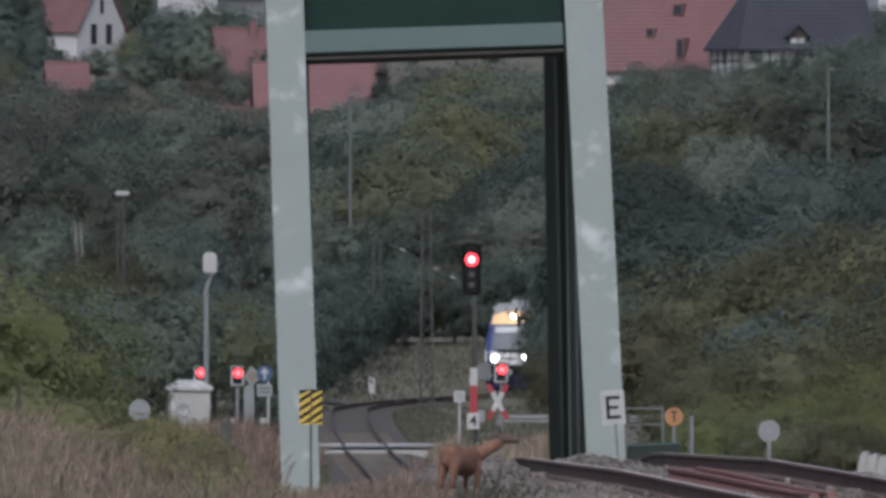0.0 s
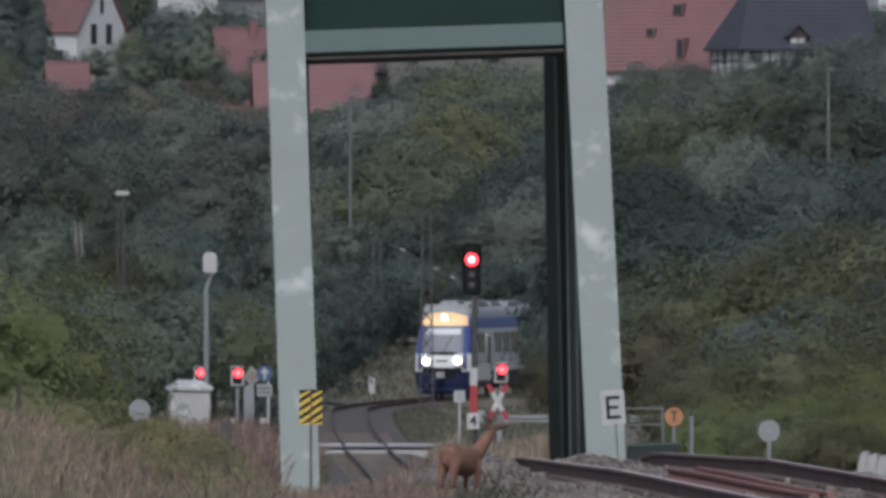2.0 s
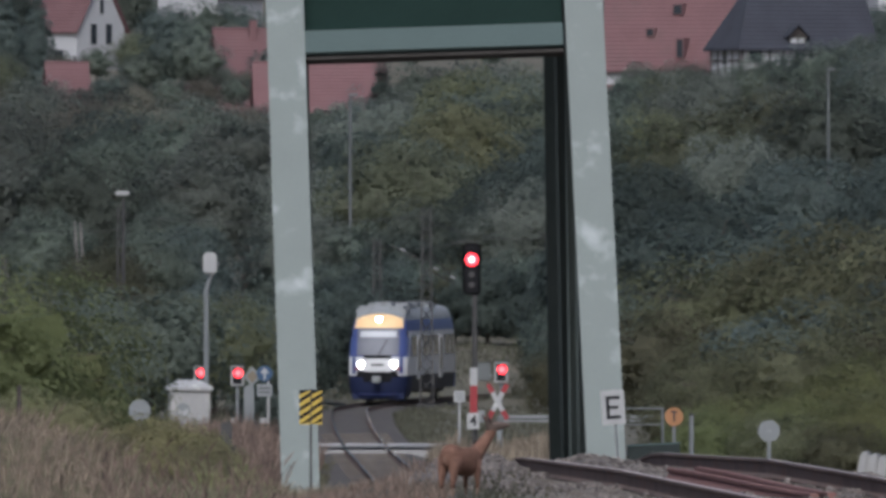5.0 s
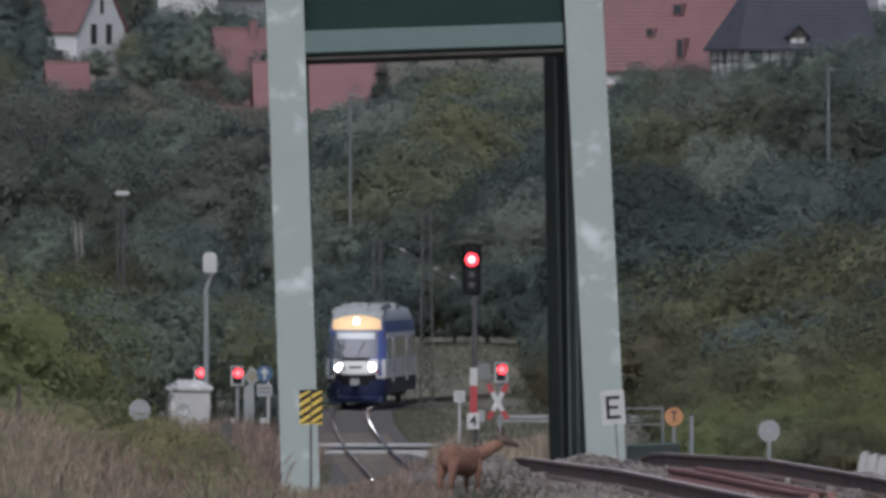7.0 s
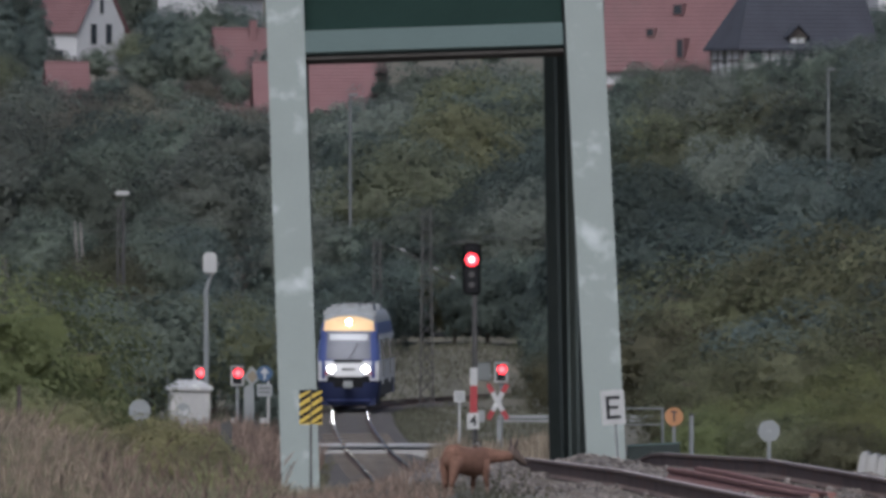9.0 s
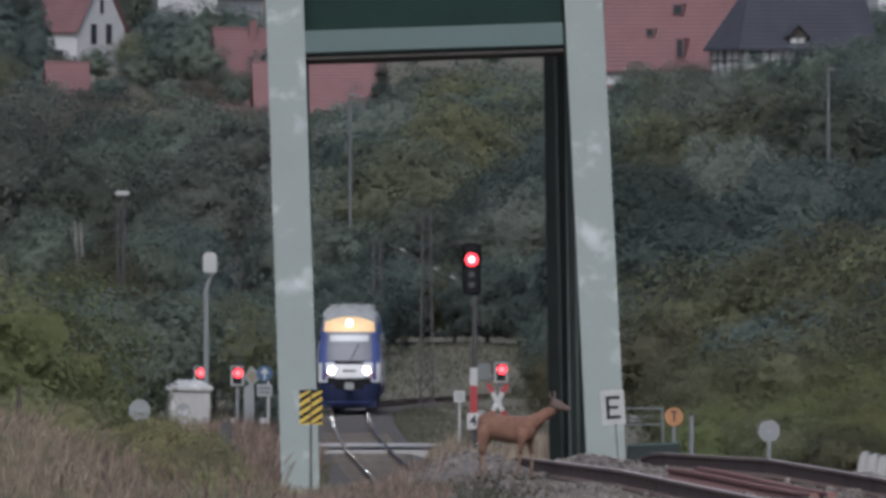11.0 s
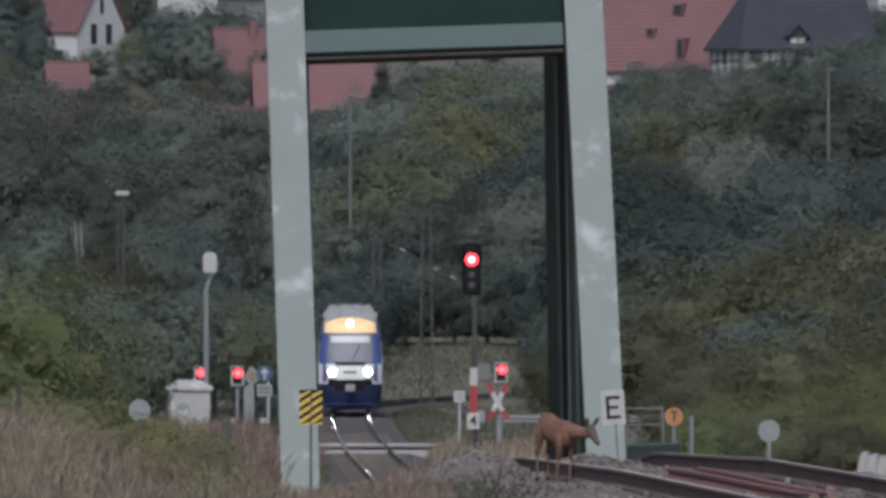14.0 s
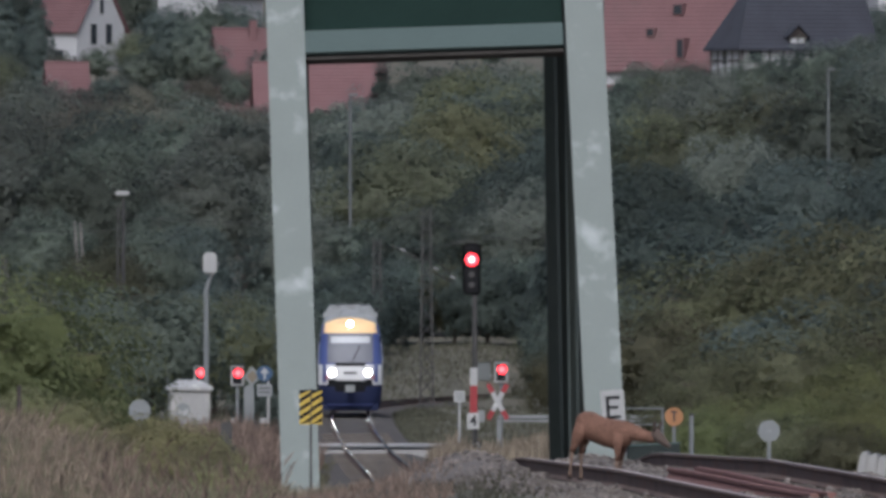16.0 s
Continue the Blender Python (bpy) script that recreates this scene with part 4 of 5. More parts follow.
def build_special_trees():
    for key, x, y, h, ref in (
        ("green", -19.5, 1580, 4.2, 10), ("brown", -22.5, 1575, 4.4, 7), ("green", -25.5, 1570, 4.8, 10), ("brown", -28.5, 1565, 4.2, 7), ("dark", -31.0, 1570, 5.0, 10), ("dark", -16.0, 1590, 6.5, 10), ("green", 8.0, 1520, 8, 10), ("dark", 3.0, 1510, 8, 10), ("green", -2.0, 1520, 8.5, 10), ("green", 39.0, 1420, 8, 10), ("dark", 36.5, 1400, 9, 10), ("green", 34.0, 1360, 7, 10),
        ("green", -28.5, 1600, 5.6, 10), ("dark", -25.8, 1604, 8.0, 10), ("green", -23.4, 1600, 7.4, 10), ("grey", -20.8, 1606, 4.2, 10), ("brown", -18.2, 1600, 3.8, 7), ("green", -15.6, 1610, 5.0, 10), ("green", -33.5, 1640, 4.6, 10), ("grey", -37.0, 1640, 4.2, 10), ("green", -29.4, 1630, 4.2, 10), ("dark", -27.0, 1625, 5.0, 10), ("brown", -23.6, 1630, 3.6, 7), ("green", -20.0, 1690, 4.5, 10), ("dark", -28.0, 1690, 6.4, 10), ("dark", -25.0, 1690, 5.4, 10),
        ("dark", -27.0, 1655, 8.2, 10), ("green", -24.2, 1650, 7.0, 10), ("grey", -21.0, 1648, 6.2, 10), ("olive", -29.8, 1648, 5.6, 9), ("green", 33.4, 1340, 9.6, 10), ("dark", 35.6, 1338, 11.4, 10), ("green", 37.6, 1334, 12.0, 10), ("grey", 27.0, 1345, 6.6, 10), ("green", 29.8, 1340, 7.4, 10), ("conifer", -41.5, 1660, 13, 12), ("conifer", -39.5, 1650, 10, 12), ("conifer", -42.5, 1640, 11, 12), ("dark", 13.9, 1345, 6.6, 10), ("green", 25.0, 1352, 7.0, 10), ("dark", 28.0, 1352, 7.6, 10), ("green", 31.0, 1350, 8.6, 10), ("grey", 22.0, 1352, 6.0, 10), ("green", 15.8, 1352, 6.4, 10), ("olive", 17.6, 1350, 6.2, 9), ("green", 19.4, 1352, 6.6, 10), ("green", -32.0, 1735, 8.5, 10), ("green", -38.5, 1555, 5.0, 10), ("dark", -36.4, 1550, 4.6, 10), ("olive", -40.5, 1550, 5.2, 9), ("dark", 2.0, 1450, 10.8, 10), ("green", 5.0, 1450, 10.6, 10), ("dark", 8.0, 1450, 9.8, 10), ("green", -22.5, 1655, 8.6, 10), ("dark", -19.8, 1655, 8.2, 10), ("green", -40.5, 1600, 5.5, 10), ("dark", -38.2, 1600, 4.6, 10), ("olive", -42.5, 1590, 6.0, 9), ("green", 34.0, 1345, 10.0, 10), ("conifer", -5.2, 1440, 11.4, 12), ("green", -8.6, 1440, 7.6, 10), ("dark", -6.9, 1438, 8.0, 10), ("green", -10.8, 1440, 7.2, 10),
        ("yellow", 1.1, 1058, 12.4, 11), ("yellow", -1.7, 1062, 9.8, 11), ("yellow", 2.9, 1064, 10.8, 11), ("dark", 5.0, 1045, 10.6, 10), ("dark", 3.6, 1000, 8.4, 10), ("yellow", 1.3, 1240, 13.2, 11), ("yellow", 3.8, 1245, 11.8, 11), ("yellow", -0.6, 1190, 10.0, 11), ("olive", -1.6, 1200, 10.5, 9), ("yellow", 7.2, 1230, 11.5, 11), ("olive", 5.6, 1100, 11, 9), ("yellow", 1.2, 1010, 12.6, 11), ("yellow", 0.2, 1040, 11, 11), ("yellow", 5.4, 1180, 12.5, 11), ("olive", -2.2, 960, 10.5, 9), ("yellow", 14.3, 1180, 11, 11),
        ("brown", -28, 1230, 9.2, 7), ("brown", -22, 1240, 10.5, 7), ("brown", -25, 1250, 10.5, 7), ("brown", -16, 1260, 10, 7), ("grey", -12, 1010, 11.5, 10), ("grey", 18, 1050, 10, 10),
        ("dark", 4.3, 930, 9.5, 10), ("dark", 5.5, 945, 9.0, 10), ("dark", -13.5, 880, 6.5, 10), ("green", -15.0, 870, 6.3, 10), ("olive", -17, 860, 6.0, 9),
    ):
        plant(key, x, y, h / ref, (x * 77 + y) % 360)
    # bushes beside the line, on the side of the road
    rng = random.Random(8)
    for key, x, y, h, ref in (
        ("bush_olive", 8.0, 620, 5.4, 5.5), ("bush_olive", 10.6, 640, 7.2, 5.5), ("bush_olive", 12.8, 650, 7.6, 5.5), ("bush_olive", 15.2, 640, 8.6, 5.5), ("bush_olive", 17.5, 630, 8.2, 5.5), ("bush_olive", 19.5, 610, 8.4, 5.5),
        ("bush_olive", 9.6, 560, 4.2, 5.5), ("bush_olive", 11.5, 540, 4.6, 5.5), ("bush_olive", 13.5, 545, 4.2, 5.5), ("bush_olive", 14.6, 560, 5.4, 5.5), ("bush_olive", 16.5, 530, 5.0, 5.5), ("bush_dark", 11.8, 600, 5.2, 4.5), ("bush_dark", 16, 590, 5.6, 4.5),
        ("bush_yellow", 7.2, 470, 2.2, 4), ("bush_yellow", 9.6, 465, 2.6, 4), ("bush_yellow", 11.6, 455, 3.0, 4), ("bush_olive", 10.4, 440, 2.2, 5.5), ("bush_yellow", 12.8, 505, 3.8, 4), ("bush_olive", 8.2, 540, 3.6, 5.5), ("bush_yellow", 8.6, 500, 2.6, 4), ("bush_yellow", 10.6, 480, 2.9, 4), ("bush_olive", 12.2, 470, 2.8, 5.5), ("bush_yellow", 13.4, 450, 2.6, 4), ("bush_olive", 7.4, 520, 2.6, 5.5), ("bush_olive", 9.0, 450, 2.4, 5.5),
        ("bush_olive", 5.7, 800, 4.2, 5.5), ("bush_green", 6.4, 790, 4.6, 5), ("bush_dark", 6.7, 780, 4.8, 4.5), ("bush_olive", 5.0, 740, 3.2, 5.5), ("bush_green", 7.2, 760, 5.6, 5), ("bush_dark", 8.6, 800, 8.2, 4.5), ("bush_dark", 12, 810, 8.6, 4.5), ("bush_dark", 16, 800, 8.6, 4.5),
        ("bush_yellow", -9.3, 425, 3.4, 4), ("bush_yellow", -10.4, 415, 4.9, 4), ("bush_yellow", -9.0, 405, 2.9, 4), ("bush_olive", -11.4, 430, 5.4, 5.5), ("bush_dark", -8.1, 440, 1.9, 4.5), ("bush_yellow", -11.6, 400, 6.0, 4),
        ("bush_green", -12, 700, 5.8, 5), ("bush_olive", -10, 740, 5.6, 5.5), ("bush_green", -8, 760, 5.4, 5), ("bush_dark", -6.6, 790, 5.2, 4.5), ("bush_olive", -14, 740, 6.2, 5.5), ("bush_dark", -11.3, 800, 5.6, 4.5), ("bush_green", -16, 720, 6, 5), ("bush_olive", -18, 760, 6.5, 5.5),
        ("bush_green", -5.0, 895, 4.2, 5), ("bush_dark", -3.0, 892, 4.6, 4.5), ("bush_green", -1.2, 898, 4.4, 5), ("bush_olive", 0.6, 893, 4.4, 5.5), ("bush_dark", 2.4, 890, 4.6, 4.5), ("bush_green", 4.2, 892, 5.0, 5), ("bush_dark", 6.0, 888, 5.0, 4.5), ("bush_green", -7.0, 890, 4.6, 5),
        ("bush_green", -4.0, 925, 6.2, 5), ("bush_dark", -1.5, 920, 6.0, 4.5), ("bush_green", 1.0, 925, 6.4, 5), ("bush_olive", 3.4, 920, 6.0, 5.5), ("bush_dark", -7.5, 925, 6.2, 4.5),
        ("bramble_dark", -5.0, 262, 0.65, 1.1), ("bramble", -4.3, 264, 0.6, 1), ("bramble_dark", -3.75, 262, 0.65, 1.1), ("bramble", -4.9, 246, 0.55, 1), ("bramble_dark", -5.9, 268, 1.1, 1.1), ("bramble_dark", -6.6, 272, 1.2, 1.1), ("bramble", -6.2, 276, 1.0, 1), ("bramble", -5.6, 244, 0.7, 1), ("bramble_dark", -6.1, 240, 0.8, 1.1),
        ("bramble", -3.95, 228, 1.08, 1), ("bramble_dark", -3.3, 236, 0.93, 1.1), ("bramble", -3.45, 224, 1.05, 1), ("bramble", -2.95, 228, 0.75, 1), ("bramble_dark", -2.65, 222, 0.63, 1.1), ("bramble", -3.7, 212, 0.90, 1), ("bramble_dark", -3.15, 210, 0.83, 1.1), ("bramble", -2.7, 212, 0.63, 1), ("bramble", -3.45, 197, 0.68, 1), ("bramble_dark", -2.85, 198, 0.63, 1.1), ("bramble", -2.3, 204, 0.45, 1), ("bramble_dark", -4.2, 206, 0.75, 1.1), ("bramble", -2.6, 190, 0.45, 1),
        ("bush_dark", -5.4, 850, 4.8, 4.5), ("bush_dark", -4.2, 870, 4.6, 4.5), ("bush_dark", -6.4, 640, 2.6, 4.5),
    ):
        plant(key, x, y, h / ref, rng.uniform(0, 360), sink=0.15, group="bushes beside the line")


build_special_trees()


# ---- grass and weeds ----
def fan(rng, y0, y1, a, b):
    """A wedge of the bank between two bearings from the camera, to fit its view."""
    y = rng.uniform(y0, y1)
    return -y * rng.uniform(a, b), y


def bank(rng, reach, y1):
    """Dry grass on the bank, thin between the camera bearings where green weeds show."""
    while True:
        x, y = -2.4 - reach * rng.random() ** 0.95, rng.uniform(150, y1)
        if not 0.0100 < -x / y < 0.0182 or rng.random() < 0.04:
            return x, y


def beside(rng, y0, y1, near, far):
    y = rng.uniform(y0, y1)
    return track_x(y) + near + (far - near) * rng.random() ** 1.4, y


def build_grass(name, label, material, count, area, height, width, seed, droop=0.5, patch=-9, plume=0.0):
    rng = random.Random(seed)
    verts, faces = [], []
    while len(faces) < count * 2:
        x, y = area(rng)
        lump = noise.noise((x * 1.1, y * 0.16, seed)) + 0.5 * noise.noise((x * 3.1, y * 0.4, seed))
        if lump < patch:
            continue
        z = (bed_height(x, y) if abs(x - track_x(y)) < 2.6 and y < 299 else ground_z(x, y)) - 0.05
        z = max(z, ground_z(x, y) - 0.05)
        h = height * rng.uniform(0.45, 1.3) * max(0.25, 1 + 0.8 * lump)
        a = rng.gauss(5.0 * noise.noise((x * 2.1, y * 0.3, seed + 9)), 1.6)
        lean = Vector((math.cos(a), math.sin(a), 0)) * h * droop * rng.random()
        side = Vector((1, rng.uniform(-0.4, 0.4), 0)).normalized() * width * rng.uniform(0.6, 1.3)
        p = Vector((x, y, z))
        k = len(verts)
        mid = p + lean * 0.35 + Vector((0, 0, h * 0.6))
        verts += [p - side, p + side, mid + side * 0.8, mid - side * 0.8, p + lean + Vector((0, 0, h))]
        faces += [(k, k + 1, k + 2, k + 3), (k + 3, k + 2, k + 4)]
        if plume and rng.random() < plume:
            tip, w = p + lean + Vector((0, 0, h)), Vector((width * rng.uniform(1.3, 2.2), 0, 0))
            low = tip - (lean + Vector((0, 0, h))) * 0.28
            k = len(verts)
            verts += [low, low.lerp(tip, 0.4) + w, tip + lean * 0.1, low.lerp(tip, 0.5) - w]
            faces += [(k, k + 1, k + 2), (k, k + 2, k + 3)]
    tagged(raw(name, verts, faces, material), label, "grass", kind="stuff")


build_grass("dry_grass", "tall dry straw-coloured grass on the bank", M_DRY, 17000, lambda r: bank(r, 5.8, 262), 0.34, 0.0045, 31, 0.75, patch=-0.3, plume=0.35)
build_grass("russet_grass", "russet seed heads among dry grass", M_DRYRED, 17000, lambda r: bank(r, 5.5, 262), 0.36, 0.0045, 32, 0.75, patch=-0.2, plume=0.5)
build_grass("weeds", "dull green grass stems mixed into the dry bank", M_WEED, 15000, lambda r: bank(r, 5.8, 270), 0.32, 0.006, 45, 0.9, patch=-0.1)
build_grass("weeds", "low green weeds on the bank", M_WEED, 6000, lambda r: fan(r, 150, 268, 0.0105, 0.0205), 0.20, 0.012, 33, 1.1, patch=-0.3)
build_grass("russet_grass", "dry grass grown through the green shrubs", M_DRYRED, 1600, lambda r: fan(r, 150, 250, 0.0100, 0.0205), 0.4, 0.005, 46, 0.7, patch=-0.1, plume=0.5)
build_grass("tufts", "weeds and dry tufts on the track shoulder", M_MEADOW, 1200, lambda r: (track_x(178) - 0.95 - 1.6 * r.random(), r.uniform(168, 184)), 0.11, 0.006, 34, 0.9)
build_grass("tufts", "dry tufts on the track shoulder", M_DRYRED, 3200, lambda r: (0.1 - 2.6 * r.random(), r.uniform(172, 190)), 0.14, 0.006, 35, 0.8)
build_grass("meadow_grass", "pale dry grass beside the crossing", M_DRY, 6000, lambda r: (-0.4 + 5.2 * r.random(), r.uniform(530, 590)), 0.7, 0.02, 36)
build_grass("meadow_grass", "pale dry grass near the hut", M_DRYRED, 7000, lambda r: (-11 + 7 * r.random(), r.uniform(470, 572)), 0.7, 0.02, 37)
build_grass("meadow_grass", "dull meadow grass behind the track", M_MEADOW, 7000, lambda r: (-6 + 13 * r.random(), r.uniform(798, 890)), 0.3, 0.022, 38, 0.9)
build_grass("meadow_grass", "grass on the far abutment side", M_DRY, 5000, lambda r: (3.2 + 7 * r.random(), r.uniform(310, 440)), 0.45, 0.012, 39)
build_grass("meadow_grass", "dull brown grass beside the valley track", M_MEADOW, 9000, lambda r: beside(r, 612, 775, 1.9, 9), 0.24, 0.018, 40, 0.9)
build_grass("meadow_grass", "dull grass and weeds left of the valley track", M_MEADOW, 7000, lambda r: beside(r, 612, 775, -1.9, -7), 0.28, 0.018, 41, 0.9)
build_grass("weeds", "weeds along the valley track bed", M_WEED, 2500, lambda r: (track_x(560) + r.choice((-1, 1)) * (1.9 + 1.2 * r.random()) + 0.4, r.uniform(505, 590)), 0.2, 0.02, 42)
build_grass("tufts", "dry tufts and weeds below the bank", M_DRY, 3500, lambda r: (-2.6 + 2.3 * r.random(), r.uniform(196, 294)), 0.17, 0.006, 43, 0.8)
build_grass("weeds", "low weeds below the bank", M_WEED, 2500, lambda r: (-2.6 + 2.0 * r.random(), r.uniform(196, 294)), 0.13, 0.009, 44, 0.9)


# ---- signals and signs beside the line ----
def build_signal():
    s = thing("railway_signal", pose(1.06, 567, -0.15), "tall railway signal showing a red light", "signal")
    part("mast", tubes(((0, 0, 0), (0, 0, 5.7), 0.10, 0.09), seg=14), M_GREYPOST, s)
    part("foot", boxes((-0.3, 0.3, -0.3, 0.3, -0.3, 0.12), bevel=0.03), M_CONC, s)
    head = part("signal_screen", boxes((-0.40, 0.20, -0.16, -0.04, 5.62, 7.34), bevel=0.09), M_BLACK, s, "black signal screen with rounded corners")
    part("top_arm", boxes((-0.75, 0.1, -0.05, 0.0, 7.34, 7.38)), M_GREYPOST, head)
    lamp = part("red_lamp", disc(bmesh.new(), (-0.10, -0.22, 6.80), 0.22, 0.05), G_RED, s, "glowing red signal light")
    part("lamp_core", disc(bmesh.new(), (-0.10, -0.235, 6.80), 0.095, 0.03), G_REDCORE, lamp)
    part("lamp_hood", tubes(((-0.10, -0.30, 7.12), (-0.10, -0.12, 7.13), 0.09)), M_BLACK, head)
    for z in (6.3, 5.95):
        part("dark_lens", disc(bmesh.new(), (-0.10, -0.2, z), 0.1, 0.05), M_TRAIN_UNDER, head)
    board = part("mast_board", boxes((-0.16, 0.09, -0.15, -0.12, 1.57, 2.58), bevel=0.005), M_RED, s, "red and white mast board")
    part("white_field", boxes((-0.16, 0.09, -0.156, -0.12, 2.585, 3.18), bevel=0.004), M_WHITE, board)
    plate4 = part("figure_board", boxes((-0.26, 0.16, -0.18, -0.15, 1.12, 1.67), bevel=0.005), M_WHITE, s, "white board with a black four")
    letters("4", 0.48, M_BLACK, plate4, -0.05, -0.19, 1.395)
    plate2 = part("low_board", boxes((-0.04, 0.22, -0.17, -0.14, 0.28, 0.74), bevel=0.005), M_BLACK, s, "small black board with a white two")
    letters("2", 0.44, M_WHITE, plate2, 0.09, -0.18, 0.51)
    part("cable_box", boxes((0.10, 0.34, -0.1, 0.12, 1.35, 1.75), bevel=0.02), M_GALV, s)


def crossing_light(x, y, top, base, label, w=0.50, h=0.74, cross=False, back=False):
    s = thing("crossing_light", pose(x, y, base), label, "warning light", "level crossing lights")
    t = top - base
    part("post", tubes(((0, 0, -0.2), (0, 0, t - 0.1), 0.055), seg=10), M_GALV, s)
    frame_bm = boxes((-w / 2, w / 2, -0.12, -0.06, t - h, t), bevel=0.05)
    hd = part("light_frame", frame_bm, M_WHITE, s, "white-edged light housing")
    part("black_field", boxes((-w / 2 + 0.07, w / 2 - 0.07, -0.135, -0.1, t - h + 0.07, t - 0.07), bevel=0.03), M_BLACK, hd)
    lamp = part("red_lamp", disc(bmesh.new(), (0.03, -0.16, t - 0.27), 0.165, 0.05), G_RED, s, "glowing red warning lamp")
    part("lamp_core", disc(bmesh.new(), (0.03, -0.17, t - 0.27), 0.08, 0.02), G_REDLIT, lamp)
    part("hood", boxes((-0.16, 0.2, -0.28, -0.1, t - 0.10, t - 0.075)), M_BLACK, hd)
    if back:
        bm = boxes((-0.86, -0.34, 0.02, 0.06, t - 0.66, t - 0.02), bevel=0.08)
        part("turned_light", bm, M_PALEPOST, s, "grey back of a light turned away")
        part("bracket", boxes((-0.4, 0.0, -0.02, 0.02, t - 0.5, t - 0.45)), M_GALV, s)
    if cross:
        for a in (1, -1):
            ang = math.degrees(math.atan2(0.62, 0.34)) * a
            m = Matrix.Translation((-0.12, -0.10 - 0.006 * a, t - 1.37)) @ Matrix.Rotation(-radians(ang), 4, "Y")
            bm = bmesh.new()
            box(bm, -0.36, 0.36, -0.01, 0.01, -0.085, 0.085, m=m)
            arm = part("cross_arm", bm, M_WHITE, s, "white and red warning cross arm")
            for e in (-1, 1):
                bm = bmesh.new()
                box(bm, min(e * 0.365, e * 0.68), max(e * 0.365, e * 0.68), -0.012, 0.01, -0.085, 0.085, m=m)
                part("red_end", bm, M_RED, arm)
    return s


def post_sign(name, label, x, y, base, top, pole_mat=None, r=0.035):
    s = thing(name, pose(x, y, base), label, "sign")
    part("post", tubes(((0, 0.03, -0.3), (0, 0.03, top - base), r), seg=10), pole_mat or M_GALV, s)
    return s


def build_signs():
    build_signal()
    crossing_light(1.99, 580, 3.15, -0.3, "red warning light over a white and red cross", cross=True, back=True)
    crossing_light(-8.76, 612, 2.80, -0.2, "red warning light lit behind the hut", h=0.62)
    crossing_light(-7.22, 595, 2.92, -0.2, "red warning light in a white frame")
    s = post_sign("whistle_board", "small white board with unreadable marks on a white post", 0.59, 610, -0.3, 1.6, M_WHITE, 0.045)
    b = part("board", boxes((-0.2, 0.2, -0.03, 0.0, 1.78, 2.2), bevel=0.01), M_WHITE, s)
    for z in (2.08, 1.98, 1.88):
        part("mark_bar", boxes((-0.13, 0.13, -0.036, -0.028, z - 0.025, z + 0.025)), M_SIGNGREY, b)
    s = post_sign("kilometre_board", "narrow white board beside the track", -3.41, 812, -0.1, 0.5)
    part("board", boxes((-0.16, 0.16, -0.03, 0.0, 0.17, 0.98), bevel=0.02), M_WHITE, s)
    # road signs near the barrier
    s = thing("road_sign", pose(-6.08, 590, -0.2), "yellow diamond and blue arrow road signs with a white plate", "sign")
    part("post", tubes(((0, 0.04, -0.2), (0, 0.04, 2.9), 0.05)), M_WHITE, s)
    part("diamond", plate(bmesh.new(), [(-0.56 + 0.31, 2.76), (-0.56, 2.40), (-0.56 - 0.31, 2.76), (-0.56, 3.12)], 0.0, 0.02), M_SIGNGREY, s, "white-edged priority diamond")
    part("yellow_field", plate(bmesh.new(), [(-0.56 + 0.2, 2.76), (-0.56, 2.53), (-0.56 - 0.2, 2.76), (-0.56, 2.99)], -0.006, 0.02), M_DULLYELLOW, s)
    d = part("blue_disc", disc(bmesh.new(), (-0.13, -0.03, 2.86), 0.28, 0.02), M_SIGNBLUE, s, "blue disc with a white arrow")
    part("arrow_shaft", boxes((-0.165, -0.095, -0.04, -0.03, 2.66, 2.92)), M_WHITE, d)
    part("arrow_head", plate(bmesh.new(), [(-0.13, 3.08), (-0.29, 2.88), (0.03, 2.88)], -0.04, 0.01), M_WHITE, d)
    pl = part("plate", boxes((-0.40, 0.14, -0.04, -0.01, 2.06, 2.50), bevel=0.01), M_SIGNGREY, s, "pale plate with unreadable lines")
    for z in (2.36, 2.22):
        part("mark_bar", boxes((-0.3, 0.05, -0.046, -0.04, z - 0.02, z + 0.02)), M_GREYPOST, pl)
    part("diamond_bracket", boxes((-0.6, 0.0, 0.03, 0.06, 2.73, 2.79)), M_GALV, s)
    # round discs
    for x, y, z, base in ((-5.37, 300, 4.14, 2.6), (5.77, 300, 3.78, 2.3)):
        s = post_sign("round_sign", "round sign seen from its grey back on a post", x, y, base, z + 0.15, r=0.04)
        part("disc_plate", disc(bmesh.new(), (0, -0.01, z - base), 0.195, 0.012), M_SIGNGREY, s)
        part("clamp", boxes((-0.06, 0.06, -0.02, 0.08, z - base - 0.02, z - base + 0.02)), M_GALV, s)
    s = post_sign("orange_sign", "round orange sign with a dark letter on a post", 4.09, 300, 2.3, 3.95, r=0.03)
    part("orange_disc", disc(bmesh.new(), (0, -0.01, 1.73), 0.165, 0.012), M_ORANGE, s)
    part("letter_stem", boxes((-0.018, 0.018, -0.02, -0.01, 1.64, 1.80)), M_TIMBER, s)
    part("letter_bar", boxes((-0.06, 0.06, -0.02, -0.01, 1.80, 1.835)), M_TIMBER, s)
    # end board E, leaning a little
    s = thing("letter_board", pose(3.05, 290, 2.3, 0, -4, 0), "white board with a black letter E on a thin post", "sign")
    part("post", tubes(((0.02, 0.02, 0), (0.02, 0.02, 2.2), 0.022)), M_GALV, s)
    b = part("board", boxes((-0.2, 0.2, -0.02, 0.0, 1.70, 2.29), bevel=0.008), M_WHITE, s)
